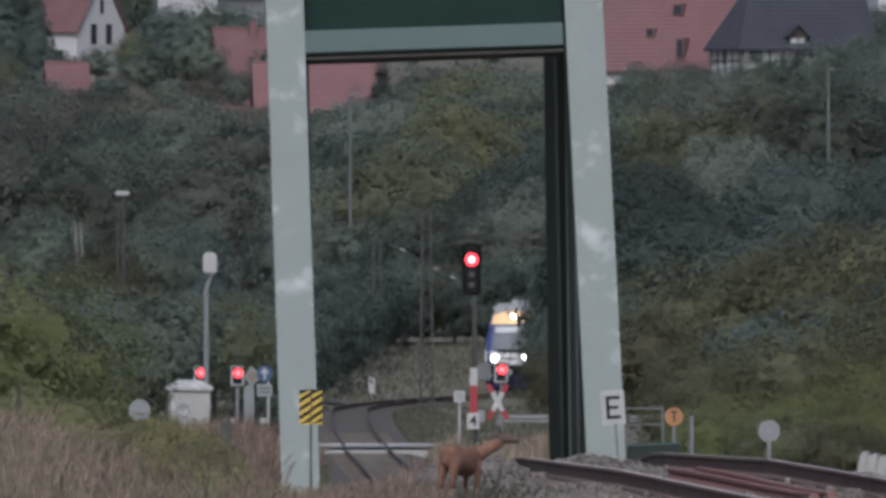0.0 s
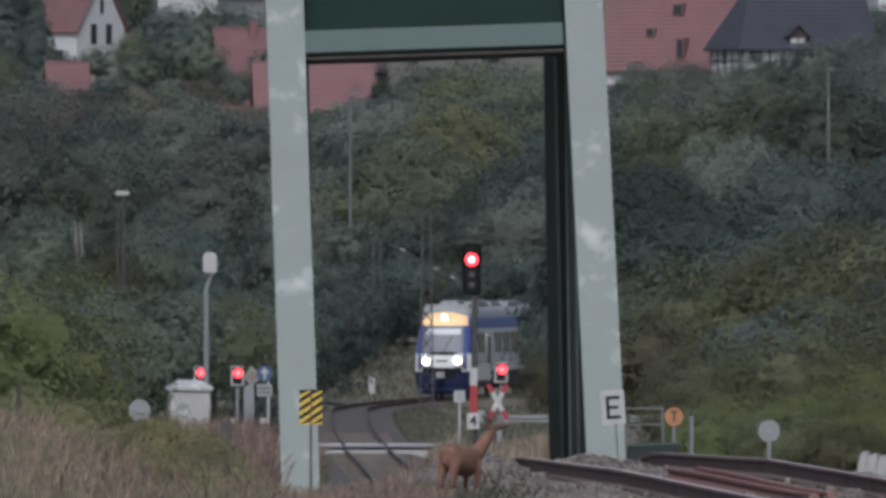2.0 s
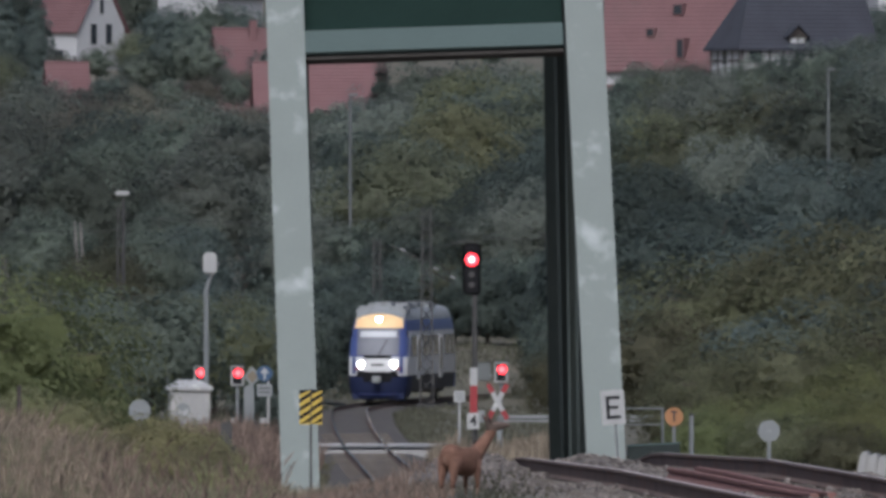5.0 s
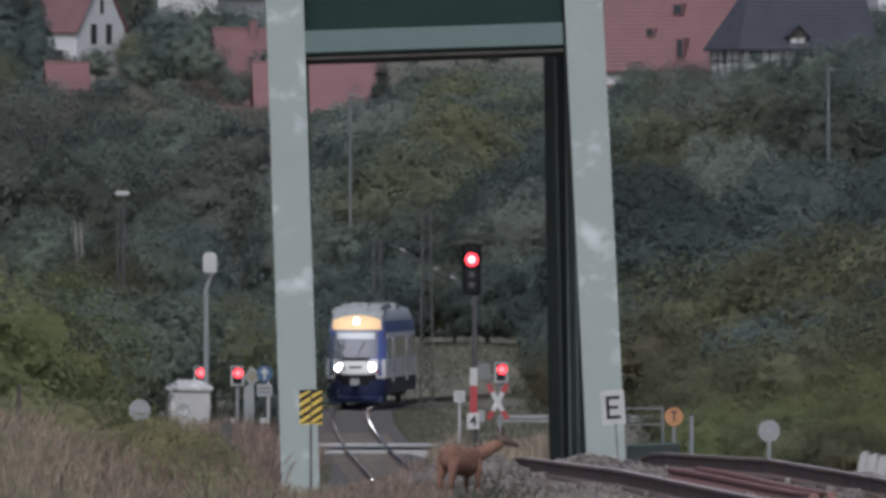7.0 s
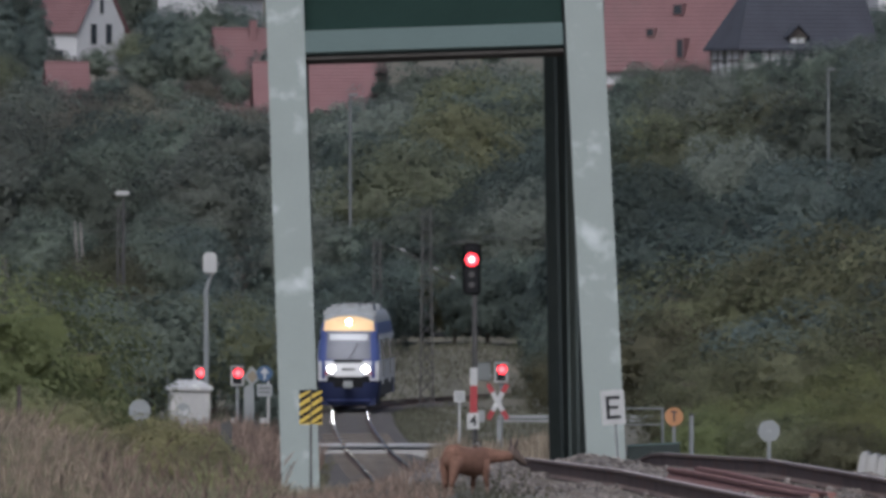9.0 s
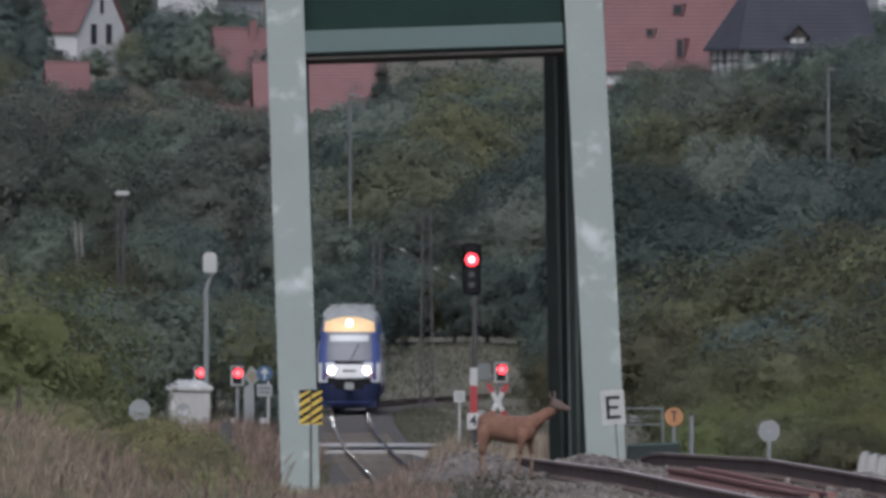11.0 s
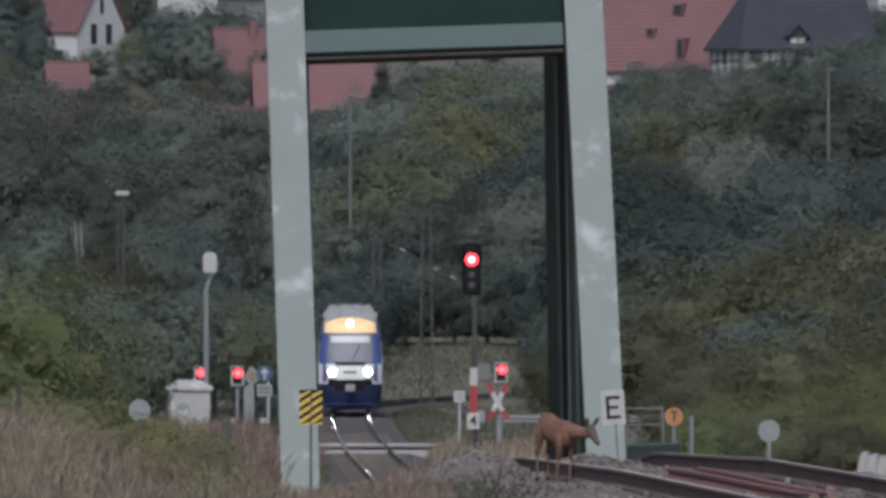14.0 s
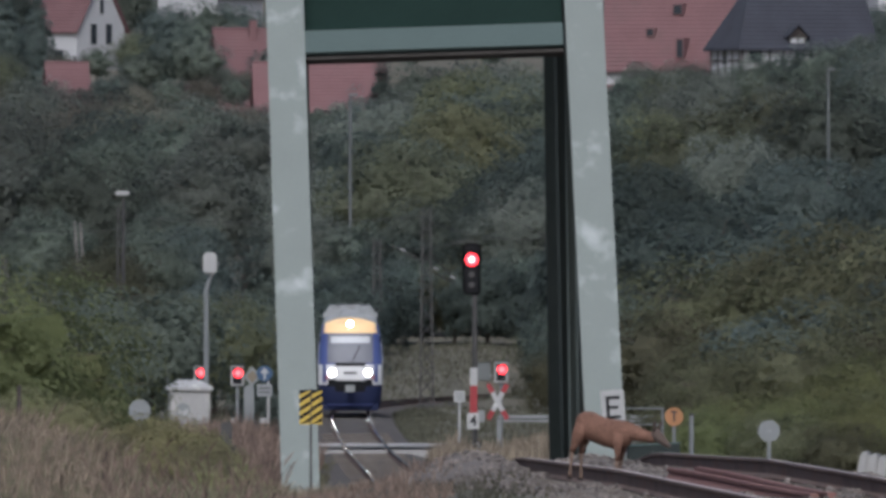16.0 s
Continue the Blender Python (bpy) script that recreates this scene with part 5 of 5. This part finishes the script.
    for x0, x1, z0, z1 in ((-0.12, -0.065, 1.80, 2.19), (-0.065, 0.12, 2.135, 2.19), (-0.065, 0.09, 1.97, 2.02), (-0.065, 0.12, 1.80, 1.855)):
        part("letter_stroke", boxes((x0, x1, -0.028, -0.018, z0, z1)), M_BLACK, b)
    # striped hazard boards
    s = thing("hazard_board", pose(-2.26, 290, 2.4), "pair of yellow and black diagonally striped boards", "sign")
    part("post", tubes(((0.0, 0.02, -0.2), (0.0, 0.02, 2.2), 0.022)), M_GREYPOST, s)
    for x0 in (-0.195, 0.012):
        b = part("striped_board", boxes((x0, x0 + 0.183, -0.02, 0.0, 1.60, 2.19), bevel=0.004), M_BLACK, s, "black board with yellow stripes")
        for k in range(-1, 5):
            z = 1.60 + k * 0.145
            pts = [(x0, z), (x0 + 0.183, z + 0.12), (x0 + 0.183, z + 0.19), (x0, z + 0.07)]
            pts = [(px, min(2.19, max(1.60, pz))) for px, pz in pts]
            if max(q[1] for q in pts) - min(q[1] for q in pts) > 0.03:
                part("yellow_stripe", plate(bmesh.new(), pts, -0.026, 0.005), M_YELLOW, b)


build_signs()


# ---- hut, lamp, barrier drive ----
def build_hut():
    h = thing("switch_hut", pose(-8.77, 586, 0.0, 0, 0, 4), "small white concrete hut with painted scrawl", "hut")
    part("wall", boxes((-0.69, 0.69, -0.6, 1.0, -0.4, 2.12), bevel=0.02), M_HUT, h)
    bm = bmesh.new()
    lo = [bm.verts.new(v) for v in ((-0.78, -0.7, 2.12), (0.78, -0.7, 2.12), (0.78, 1.1, 2.12), (-0.78, 1.1, 2.12))]
    md = [bm.verts.new((v.co.x, v.co.y, 2.24)) for v in lo]
    hi = [bm.verts.new(v) for v in ((-0.35, -0.2, 2.48), (0.35, -0.2, 2.48), (0.35, 0.6, 2.48), (-0.35, 0.6, 2.48))]
    for a, b in ((lo, md), (md, hi)):
        for i in range(4):
            bm.faces.new((a[i], a[(i + 1) % 4], b[(i + 1) % 4], b[i]))
    bm.faces.new(hi)
    bm.faces.new(lo[::-1])
    part("roof", bm, M_WHITE, h, "pale hipped concrete roof")
    for z in (0.98, 1.1, 1.22):
        part("vent_slat", boxes((-0.1, 0.6, -0.63, -0.59, z - 0.035, z + 0.035)), M_WHITE, h)
    part("scrawl", disc(bmesh.new(), (-0.25, -0.615, 1.44), 0.24, 0.01), M_SIGNGREY, h, "grey painted scrawl as plain shape")
    part("scrawl", plate(bmesh.new(), [(-0.42, 1.5), (-0.28, 1.38), (-0.1, 1.5), (-0.05, 1.36), (-0.24, 1.2), (-0.44, 1.34)], -0.622, 0.006), M_WHITE, h, "white painted scrawl as plain shape")
    part("aerial", tubes(((-0.75, 0.2, 2.1), (-0.75, 0.2, 2.85), 0.012)), M_GALV, h)
    lamp = thing("street_lamp", pose(-8.38, 600, 0.0), "grey steel lamp post with a white box lantern", "street lamp")
    part("pole", tubes(((0, 0, -0.3), (0, 0, 5.55), 0.105, 0.085), ((0, 0, 5.5), (0.08, 0, 5.85), 0.085, 0.08), ((0.08, 0, 5.82), (0.42, 0, 6.55), 0.08, 0.06), seg=12), M_GALV, lamp)
    part("lantern", boxes((-0.11, 0.37, -0.3, -0.02, 6.1, 6.88), bevel=0.07), M_WHITE, lamp, "white box lantern")
    part("collar", tubes(((0, 0, 3.4), (0, 0, 3.5), 0.12)), M_GALV, lamp)
    b = thing("barrier_drive", pose(-6.85, 597, -0.3), "grey level crossing barrier drive on a base", "barrier")
    part("column", boxes((-0.16, 0.2, -0.2, 0.2, 0.3, 2.5), bevel=0.06), M_SIGNGREY, b)
    bm = bmesh.new()
    tube(bm, (-0.45, 0, 2.2), (-0.2, 0, 0.9), 0.06)
    part("strut", bm, M_GREYPOST, b)
    part("base", boxes((-0.35, 0.4, -0.35, 0.35, 0.0, 1.25), bevel=0.05), M_GREYPOST, b)
    part("counterweight", boxes((-0.6, -0.36, -0.1, 0.1, 1.15, 1.35), (0.41, 0.7, -0.1, 0.1, 1.15, 1.35), bevel=0.02), M_WHITE, b)
    # guard rail along the road
    g = thing("guard_rail", pose(2.0, 614, 0.0), "pale steel guard rail beside the road", "guard rail")
    part("beam", boxes((0, 14, -0.04, 0.04, 0.72, 0.98), bevel=0.03), M_GALV, g)
    # raised dark strip; the groove's shade is only its colour
    part("groove_shade_strip", boxes((0, 14, -0.055, -0.04, 0.82, 0.87)), M_GREYPOST, g)
    for k in range(8):
        part("post", boxes((k * 2 - 0.05, k * 2 + 0.05, 0.04, 0.14, -0.6, 0.9)), M_GALV, g)
    # bridge end railing and edge slab
    r = thing("hand_rail", pose(3.2, 305, 2.0), "thin steel hand railing at the bridge end", "railing")
    part("top_rail", tubes(((0, 0, 2.13), (0.78, 0, 2.13), 0.015)), M_GALV, r)
    part("mid_rail", tubes(((0, 0, 1.84), (0.78, 0, 1.84), 0.012)), M_GALV, r)
    for x in (0.0, 0.75):
        part("post", tubes(((x, 0, 0), (x, 0, 2.13), 0.022)), M_GALV, r)
    p = thing("marker_post", pose(4.47, 305, 2.0), "pale round marker post beside the bridge", "post")
    part("shaft", tubes(((0, 0, 0), (0, 0, 2.0), 0.045), seg=12), M_GALV, p)
    part("cap", tubes(((0, 0, 2.0), (0, 0, 2.05), 0.05, 0.03), seg=12), M_GREYPOST, p)
    b = thing("cable_trough", pose(3.3, 297, 2.2, 0, -3, 0), "dark green steel cable trough on the abutment", "trough")
    part("trough", boxes((0, 0.92, -0.3, 0.3, 0.6, 1.34), bevel=0.015), M_STEEL_DARK, b)
    part("lid", boxes((-0.02, 0.94, -0.32, 0.32, 1.34, 1.37)), M_STEEL_MID, b)
    # white ribbed barrier element
    w = thing("ribbed_block", pose(4.28, 178, 4.26, 0, 11, -8), "white ribbed plastic block beside the track", "block")
    for k in range(9):
        x = k * 0.105
        part("rib", boxes((x, x + 0.088, -0.1, 0.3, 0, 0.63), bevel=0.02), M_HUT, w)
    part("core", boxes((0.02, 0.93, -0.06, 0.26, 0.02, 0.60)), M_HUT, w)
    f = thing("fence_post", pose(-5.77, 230, 3.9), "dark weathered wooden fence post in the grass", "post")
    part("shaft", tubes(((0, 0, -0.2), (0.02, 0, 1.25), 0.035, 0.03)), M_TIMBER, f)
    f = thing("concrete_post", pose(-3.63, 284, 2.6), "weathered grey concrete post in the weeds", "post")
    part("shaft", boxes((-0.1, 0.1, -0.08, 0.08, 0.0, 1.5), bevel=0.03), M_GREYPOST, f)
    f = thing("fence_post", pose(-3.40, 282, 2.6, 0, -4, 0), "dark short wooden stake beside a grey post", "post")
    part("shaft", tubes(((0, 0, -0.2), (0, 0, 1.15), 0.04, 0.035)), M_TIMBER, f)
    f = thing("wooden_pole", pose(-10.86, 420, 0.5), "grey wooden pole in front of bushes", "post")
    part("shaft", tubes(((0, 0, -0.3), (0, 0, 6.3), 0.09, 0.07)), M_GREYPOST, f)


build_hut()


# ---- catenary masts and wires ----
def lattice_mast(x, y, base, height, w0, w1, label):
    m = thing("lattice_mast", pose(x, y, base), label, "mast", "lattice masts")
    n = 14
    for sx in (-1, 1):
        for sy in (-1, 1):
            part("corner_angle", tubes(((sx * w0 / 2, sy * w0 / 2, -0.3), (sx * w1 / 2, sy * w1 / 2, height), 0.045), seg=4), M_GREYPOST, m)
    for k in range(n):
        za, zb = height * k / n, height * (k + 1) / n
        wa, wb = w0 + (w1 - w0) * k / n, w0 + (w1 - w0) * (k + 1) / n
        s = 1 if k % 2 else -1
        bm = tubes(((-s * wa / 2, -wa / 2, za), (s * wb / 2, -wb / 2, zb), 0.028), ((s * wa / 2, wa / 2, za), (-s * wb / 2, wb / 2, zb), 0.028), ((-wa / 2, s * wa / 2, za), (-wb / 2, -s * wb / 2, zb), 0.028), ((wa / 2, -s * wa / 2, za), (wb / 2, s * wb / 2, zb), 0.028), seg=4)
        part("lacing", bm, M_GREYPOST, m)
    part("footing", boxes((-w0 * 0.8, w0 * 0.8, -w0 * 0.8, w0 * 0.8, -0.5, 0.12), bevel=0.03), M_GREYPOST, m)
    return m


def build_masts():
    a = lattice_mast(-0.75, 777, -0.25, 9.1, 0.62, 0.36, "dark steel lattice mast beside the curve")
    part("bracket_tube", tubes(((0, 0, 6.3), (1.3, 0.6, 5.7), 0.03), ((0, 0, 7.2), (1.25, 0.6, 5.9), 0.025), ((-1.6, 0.2, 7.4), (0, 0, 6.6), 0.03)), M_GREYPOST, a)
    for x, z in ((0.42, 6.35), (1.2, 5.95), (-1.1, 7.2)):
        part("insulator", tubes(((x - 0.12, 0.4, z + 0.05), (x + 0.12, 0.4, z - 0.05), 0.05)), M_WHITE, a, "white ceramic insulator")
    lattice_mast(-3.35, 862, 0.9, 6.6, 0.5, 0.32, "steel lattice mast behind the track")
    lattice_mast(-15.2, 800, -0.2, 9.2, 0.4, 0.3, "slim lattice mast among the trees")
    # wires
    wires = [((-15.2, 800, 8.6), (-0.75, 777, 8.5)), ((-15.2, 800, 7.9), (-26, 806, 8.6)), ((-14.9, 800, 6.6), (-11.5, 795, 8.6)), ((-0.75, 777, 8.3), (4.8, 760, 7.5)), ((1.9, 777, 9.3), (6.6, 772, 7.0)), ((-3.2, 862, 7.2), (1.6, 850, 7.6))]
    for p, q in wires:
        w = thing("overhead_wire", pose(0, 0, 0), "thin grey overhead wire between masts", "wire", "overhead wires")
        bm = bmesh.new()
        p, q = Vector(p), Vector(q)
        prev = p
        for k in range(1, 9):
            f = k / 8
            cur = p.lerp(q, f) - Vector((0, 0, 0.35 * 4 * f * (1 - f)))
            tube(bm, prev, cur, 0.016, seg=5)
            prev = cur
        part("strand", bm, M_GREYPOST, w)
    for x, y, z, top, name in ((-5.2, 950, 2.4, 15.6, "tall"), (24.1, 1060, 4.0, 18.2, "tall")):
        l = thing("street_lamp", pose(x, y, z), "tall slim pale lamp post on the hillside", "street lamp")
        part("pole", tubes(((0, 0, -0.3), (0, 0, top - z), 0.095, 0.08), seg=8), M_PALEPOST, l)
        part("lantern", boxes((-0.1, 0.45, -0.15, 0.15, top - z - 0.05, top - z + 0.12), bevel=0.04), M_PALEPOST, l)
    l = thing("street_lamp", pose(-15.0, 796, -0.3), "lamp with a broad white head among trees", "street lamp")
    part("pole", tubes(((0, 0, -0.3), (0, 0, 9.7), 0.09, 0.07), seg=8), M_GREYPOST, l)
    part("lantern", boxes((-0.4, 0.3, -0.2, 0.2, 9.8, 10.02), bevel=0.06), M_WHITE, l, "broad white lamp head")
    for x in (-19.2, -18.9):
        t = thing("bare_trunk", pose(x, 890, 2.0), "pale bare birch trunk among dark trees", "tree trunk")
        part("stem", tubes(((0, 0, -0.5), (0.1, 0, 3.0), 0.12, 0.1), ((0.1, 0, 2.9), (-0.15, 0, 6.4), 0.1, 0.05)), M_BIRCH, t)


build_masts()


# ---- roe deer ----
def blob(bm, stations, seg=14):
    """A smooth body through stations (x, z, half width, half height)."""
    rings = []
    for x, z, w, h in stations:
        rings.append([bm.verts.new((x, w * math.cos(a), z + h * math.sin(a))) for a in [2 * math.pi * k / seg for k in range(seg)]])
    for a, b in zip(rings, rings[1:]):
        for k in range(seg):
            bm.faces.new((a[k], a[(k + 1) % seg], b[(k + 1) % seg], b[k]))
    bm.faces.new(rings[0])
    bm.faces.new(rings[-1][::-1])
    return bm


def build_deer():
    d = thing("roe_deer", pose(0, 185, 4.3), "red-brown roe deer walking on the track ballast", "deer")
    part("trunk", blob(bmesh.new(), [(-0.37, 0.55, 0.03, 0.05), (-0.35, 0.56, 0.075, 0.095), (-0.29, 0.56, 0.115, 0.135), (-0.2, 0.555, 0.125, 0.15), (-0.08, 0.53, 0.125, 0.145), (0.05, 0.515, 0.125, 0.15),
                                    (0.17, 0.515, 0.115, 0.155), (0.26, 0.525, 0.10, 0.145), (0.33, 0.54, 0.075, 0.11), (0.37, 0.55, 0.03, 0.05)]), M_FUR, d, smooth=True)
    part("rump_patch", ball(bmesh.new(), (-0.352, 0, 0.55), 0.02, 0.045, 0.055), M_FUR_PALE, d, "pale rump patch", smooth=True)
    neck = part("neck", blob(bmesh.new(), [(-0.08, 0, 0.075, 0.10), (0.0, 0, 0.075, 0.10), (0.1, 0, 0.06, 0.08), (0.22, 0, 0.05, 0.062), (0.33, 0, 0.045, 0.055), (0.37, 0, 0.02, 0.03)]), M_FUR, d, smooth=True)
    head = part("head", blob(bmesh.new(), [(-0.06, 0.01, 0.03, 0.04), (-0.03, 0.012, 0.05, 0.06), (0.03, 0.01, 0.052, 0.06), (0.09, 0.0, 0.042, 0.048), (0.15, -0.01, 0.03, 0.034), (0.195, -0.015, 0.022, 0.026), (0.21, -0.015, 0.01, 0.012)]), M_FUR_DARK, neck, "grey-brown head", smooth=True)
    for s in (-1, 1):
        bm = bmesh.new()
        ball(bm, (0, 0, 0.06), 0.012, 0.034, 0.068)
        for ob in (part("ear", bm, M_FUR_DARK, head, smooth=True),):
            ob.matrix_local = pose(-0.02, s * 0.04, 0.04, -s * 28, -18, 0)
    legs = []
    for x, s, hind in ((-0.26, -1, 1), (-0.26, 1, 1), (0.22, -1, 0), (0.22, 1, 0)):
        if hind:
            st = [(0.05, 0.055, 0.105), (-0.08, 0.05, 0.085), (-0.2, 0.03, 0.045), (-0.27, 0.022, 0.03)]
            lo = [(0.0, 0.02, 0.028), (-0.1, 0.014, 0.018), (-0.2, 0.012, 0.015), (-0.235, 0.016, 0.02), (-0.27, 0.018, 0.024)]
        else:
            st = [(0.04, 0.045, 0.08), (-0.08, 0.04, 0.06), (-0.18, 0.025, 0.033), (-0.25, 0.02, 0.024)]
            lo = [(0.0, 0.019, 0.023), (-0.1, 0.013, 0.016), (-0.2, 0.012, 0.015), (-0.235, 0.016, 0.02), (-0.27, 0.018, 0.024)]

        def limb(stations, lean):
            bm = bmesh.new()
            rings = []
            for z, w, dd in stations:
                rings.append([bm.verts.new((dd * math.cos(a) + lean * z, w * math.sin(a), z)) for a in [2 * math.pi * k / 10 for k in range(10)]])
            for a, b in zip(rings, rings[1:]):
                for k in range(10):
                    bm.faces.new((a[k], a[(k + 1) % 10], b[(k + 1) % 10], b[k]))
            bm.faces.new(rings[0])
            bm.faces.new(rings[-1][::-1])
            return bm

        leg = part("leg", limb(st, 0.25 if hind else -0.05), M_FUR, d, smooth=True)
        leg.matrix_local = pose(x, s * 0.075, 0.52 if hind else 0.5)
        low = part("lower_leg", limb(lo, -0.12 if hind else 0.0), M_FUR_PALE, leg, "pale slim lower leg", smooth=True)
        low.matrix_local = pose(-0.065 if hind else 0.012, 0, -0.255 if hind else -0.235)
        part("hoof", boxes((-0.025 + (0.03 if hind else 0), 0.03 + (0.03 if hind else 0), -0.018, 0.018, -0.29, -0.262), bevel=0.006), M_BLACK, low)
        legs.append((leg, low, x, s, hind))
    return d, neck, head, legs


deer, deer_neck, deer_head, deer_legs = build_deer()
deer.scale = (0.92, 0.92, 1.0)

# seconds, x, y, z of the feet, heading, neck's rise, neck's turn, head's pitch, stride
DEER = [
    (0.0, 0.188, 174.0, 4.30, 60, 26, -48, -14, 0),
    (0.4, 0.188, 174.0, 4.30, 60, 38, -48, -5, 0),
    (0.7, 0.188, 174.0, 4.30, 60, 50, -40, -8, 0),
    (3.0, 0.188, 174.0, 4.30, 60, 50, -40, -8, 0),
    (4.2, 0.188, 174.0, 4.30, 60, 50, -40, -8, 0),
    (6.4, 0.188, 174.0, 4.30, 60, 50, -40, -8, 0),
    (6.8, 0.188, 174.0, 4.30, 58, 36, -40, -10, 0),
    (7.2, 0.188, 174.0, 4.30, 56, 15, -30, -35, 0),
    (7.6, 0.196, 174.0, 4.30, 54, 8, -32, -45, 2),
    (8.0, 0.206, 174.0, 4.30, 52, -25, -32, -40, 4),
    (8.5, 0.224, 174.0, 4.30, 50, -32, -28, -35, 0),
    (9.0, 0.244, 174.0, 4.30, 50, 0, -25, -30, -8),
    (9.2, 0.28, 174.0, 4.30, 50, 5, -22, -30, 8),
    (10.2, 0.45, 178.0, 4.48, 5, 30, 0, -20, -10),
    (11.3, 0.744, 181.5, 4.556, -38, 30, 0, -20, 14),
    (11.6, 0.774, 181.5, 4.556, -58, -18, 0, -45, -8),
    (12.0, 0.906, 181.3, 4.558, -64, 4, 0, -30, 10),
    (12.5, 0.96, 181.2, 4.56, -72, 16, 5, -20, -6),
    (13.0, 1.051, 181.2, 4.56, -80, 32, 10, -15, 3),
    (13.5, 1.11, 181, 4.563, -80, 10, 18, -30, 0),
    (13.8, 1.156, 178.8, 4.552, -70, 8, 18, -35, -6),
    (14.2, 1.189, 178.4, 4.558, -60, -8, 12, -30, 10),
    (14.8, 1.338, 177.6, 4.568, -50, -28, 8, -32, -10),
    (15.1, 1.384, 177.4, 4.571, -46, -34, 5, -25, 5),
    (15.5, 1.418, 177.2, 4.574, -38, -4, 5, -25, 10),
    (16.0, 1.60, 174.9, 4.60, -30, -4, 2, -18, -4),
]


def motions():
    walk(railcar, [(s, train_pose(y)) for s, y in TRAIN_AT])
    walk(deer, [(s, pose(x, y, z, 0, 7 * smooth01((s - 13.4) / 0.6) - 3 * smooth01((s - 15.0) / 0.4) + 5 * smooth01((s - 15.5) / 0.5), h)) for s, x, y, z, h, *_ in DEER])
    walk(deer_neck, [(r[0], pose(0.29, 0, 0.57, 0, -r[5], r[6])) for r in DEER])
    walk(deer_head, [(r[0], pose(0.36, 0, 0.03, 0, 0.6 * r[5] - r[7], 0)) for r in DEER])
    for leg, low, x, s, hind in deer_legs:
        swing = s if hind else -s
        walk(low, [(r[0], pose(-0.065 if hind else 0.012, 0, -0.255 if hind else -0.235, 0, 0.7 * max(0.0, -swing * r[8]), 0)) for r in DEER])
        walk(leg, [(r[0], pose(x, s * 0.075, 0.52 if hind else 0.5, 0, swing * r[8], 0)) for r in DEER])


motions()
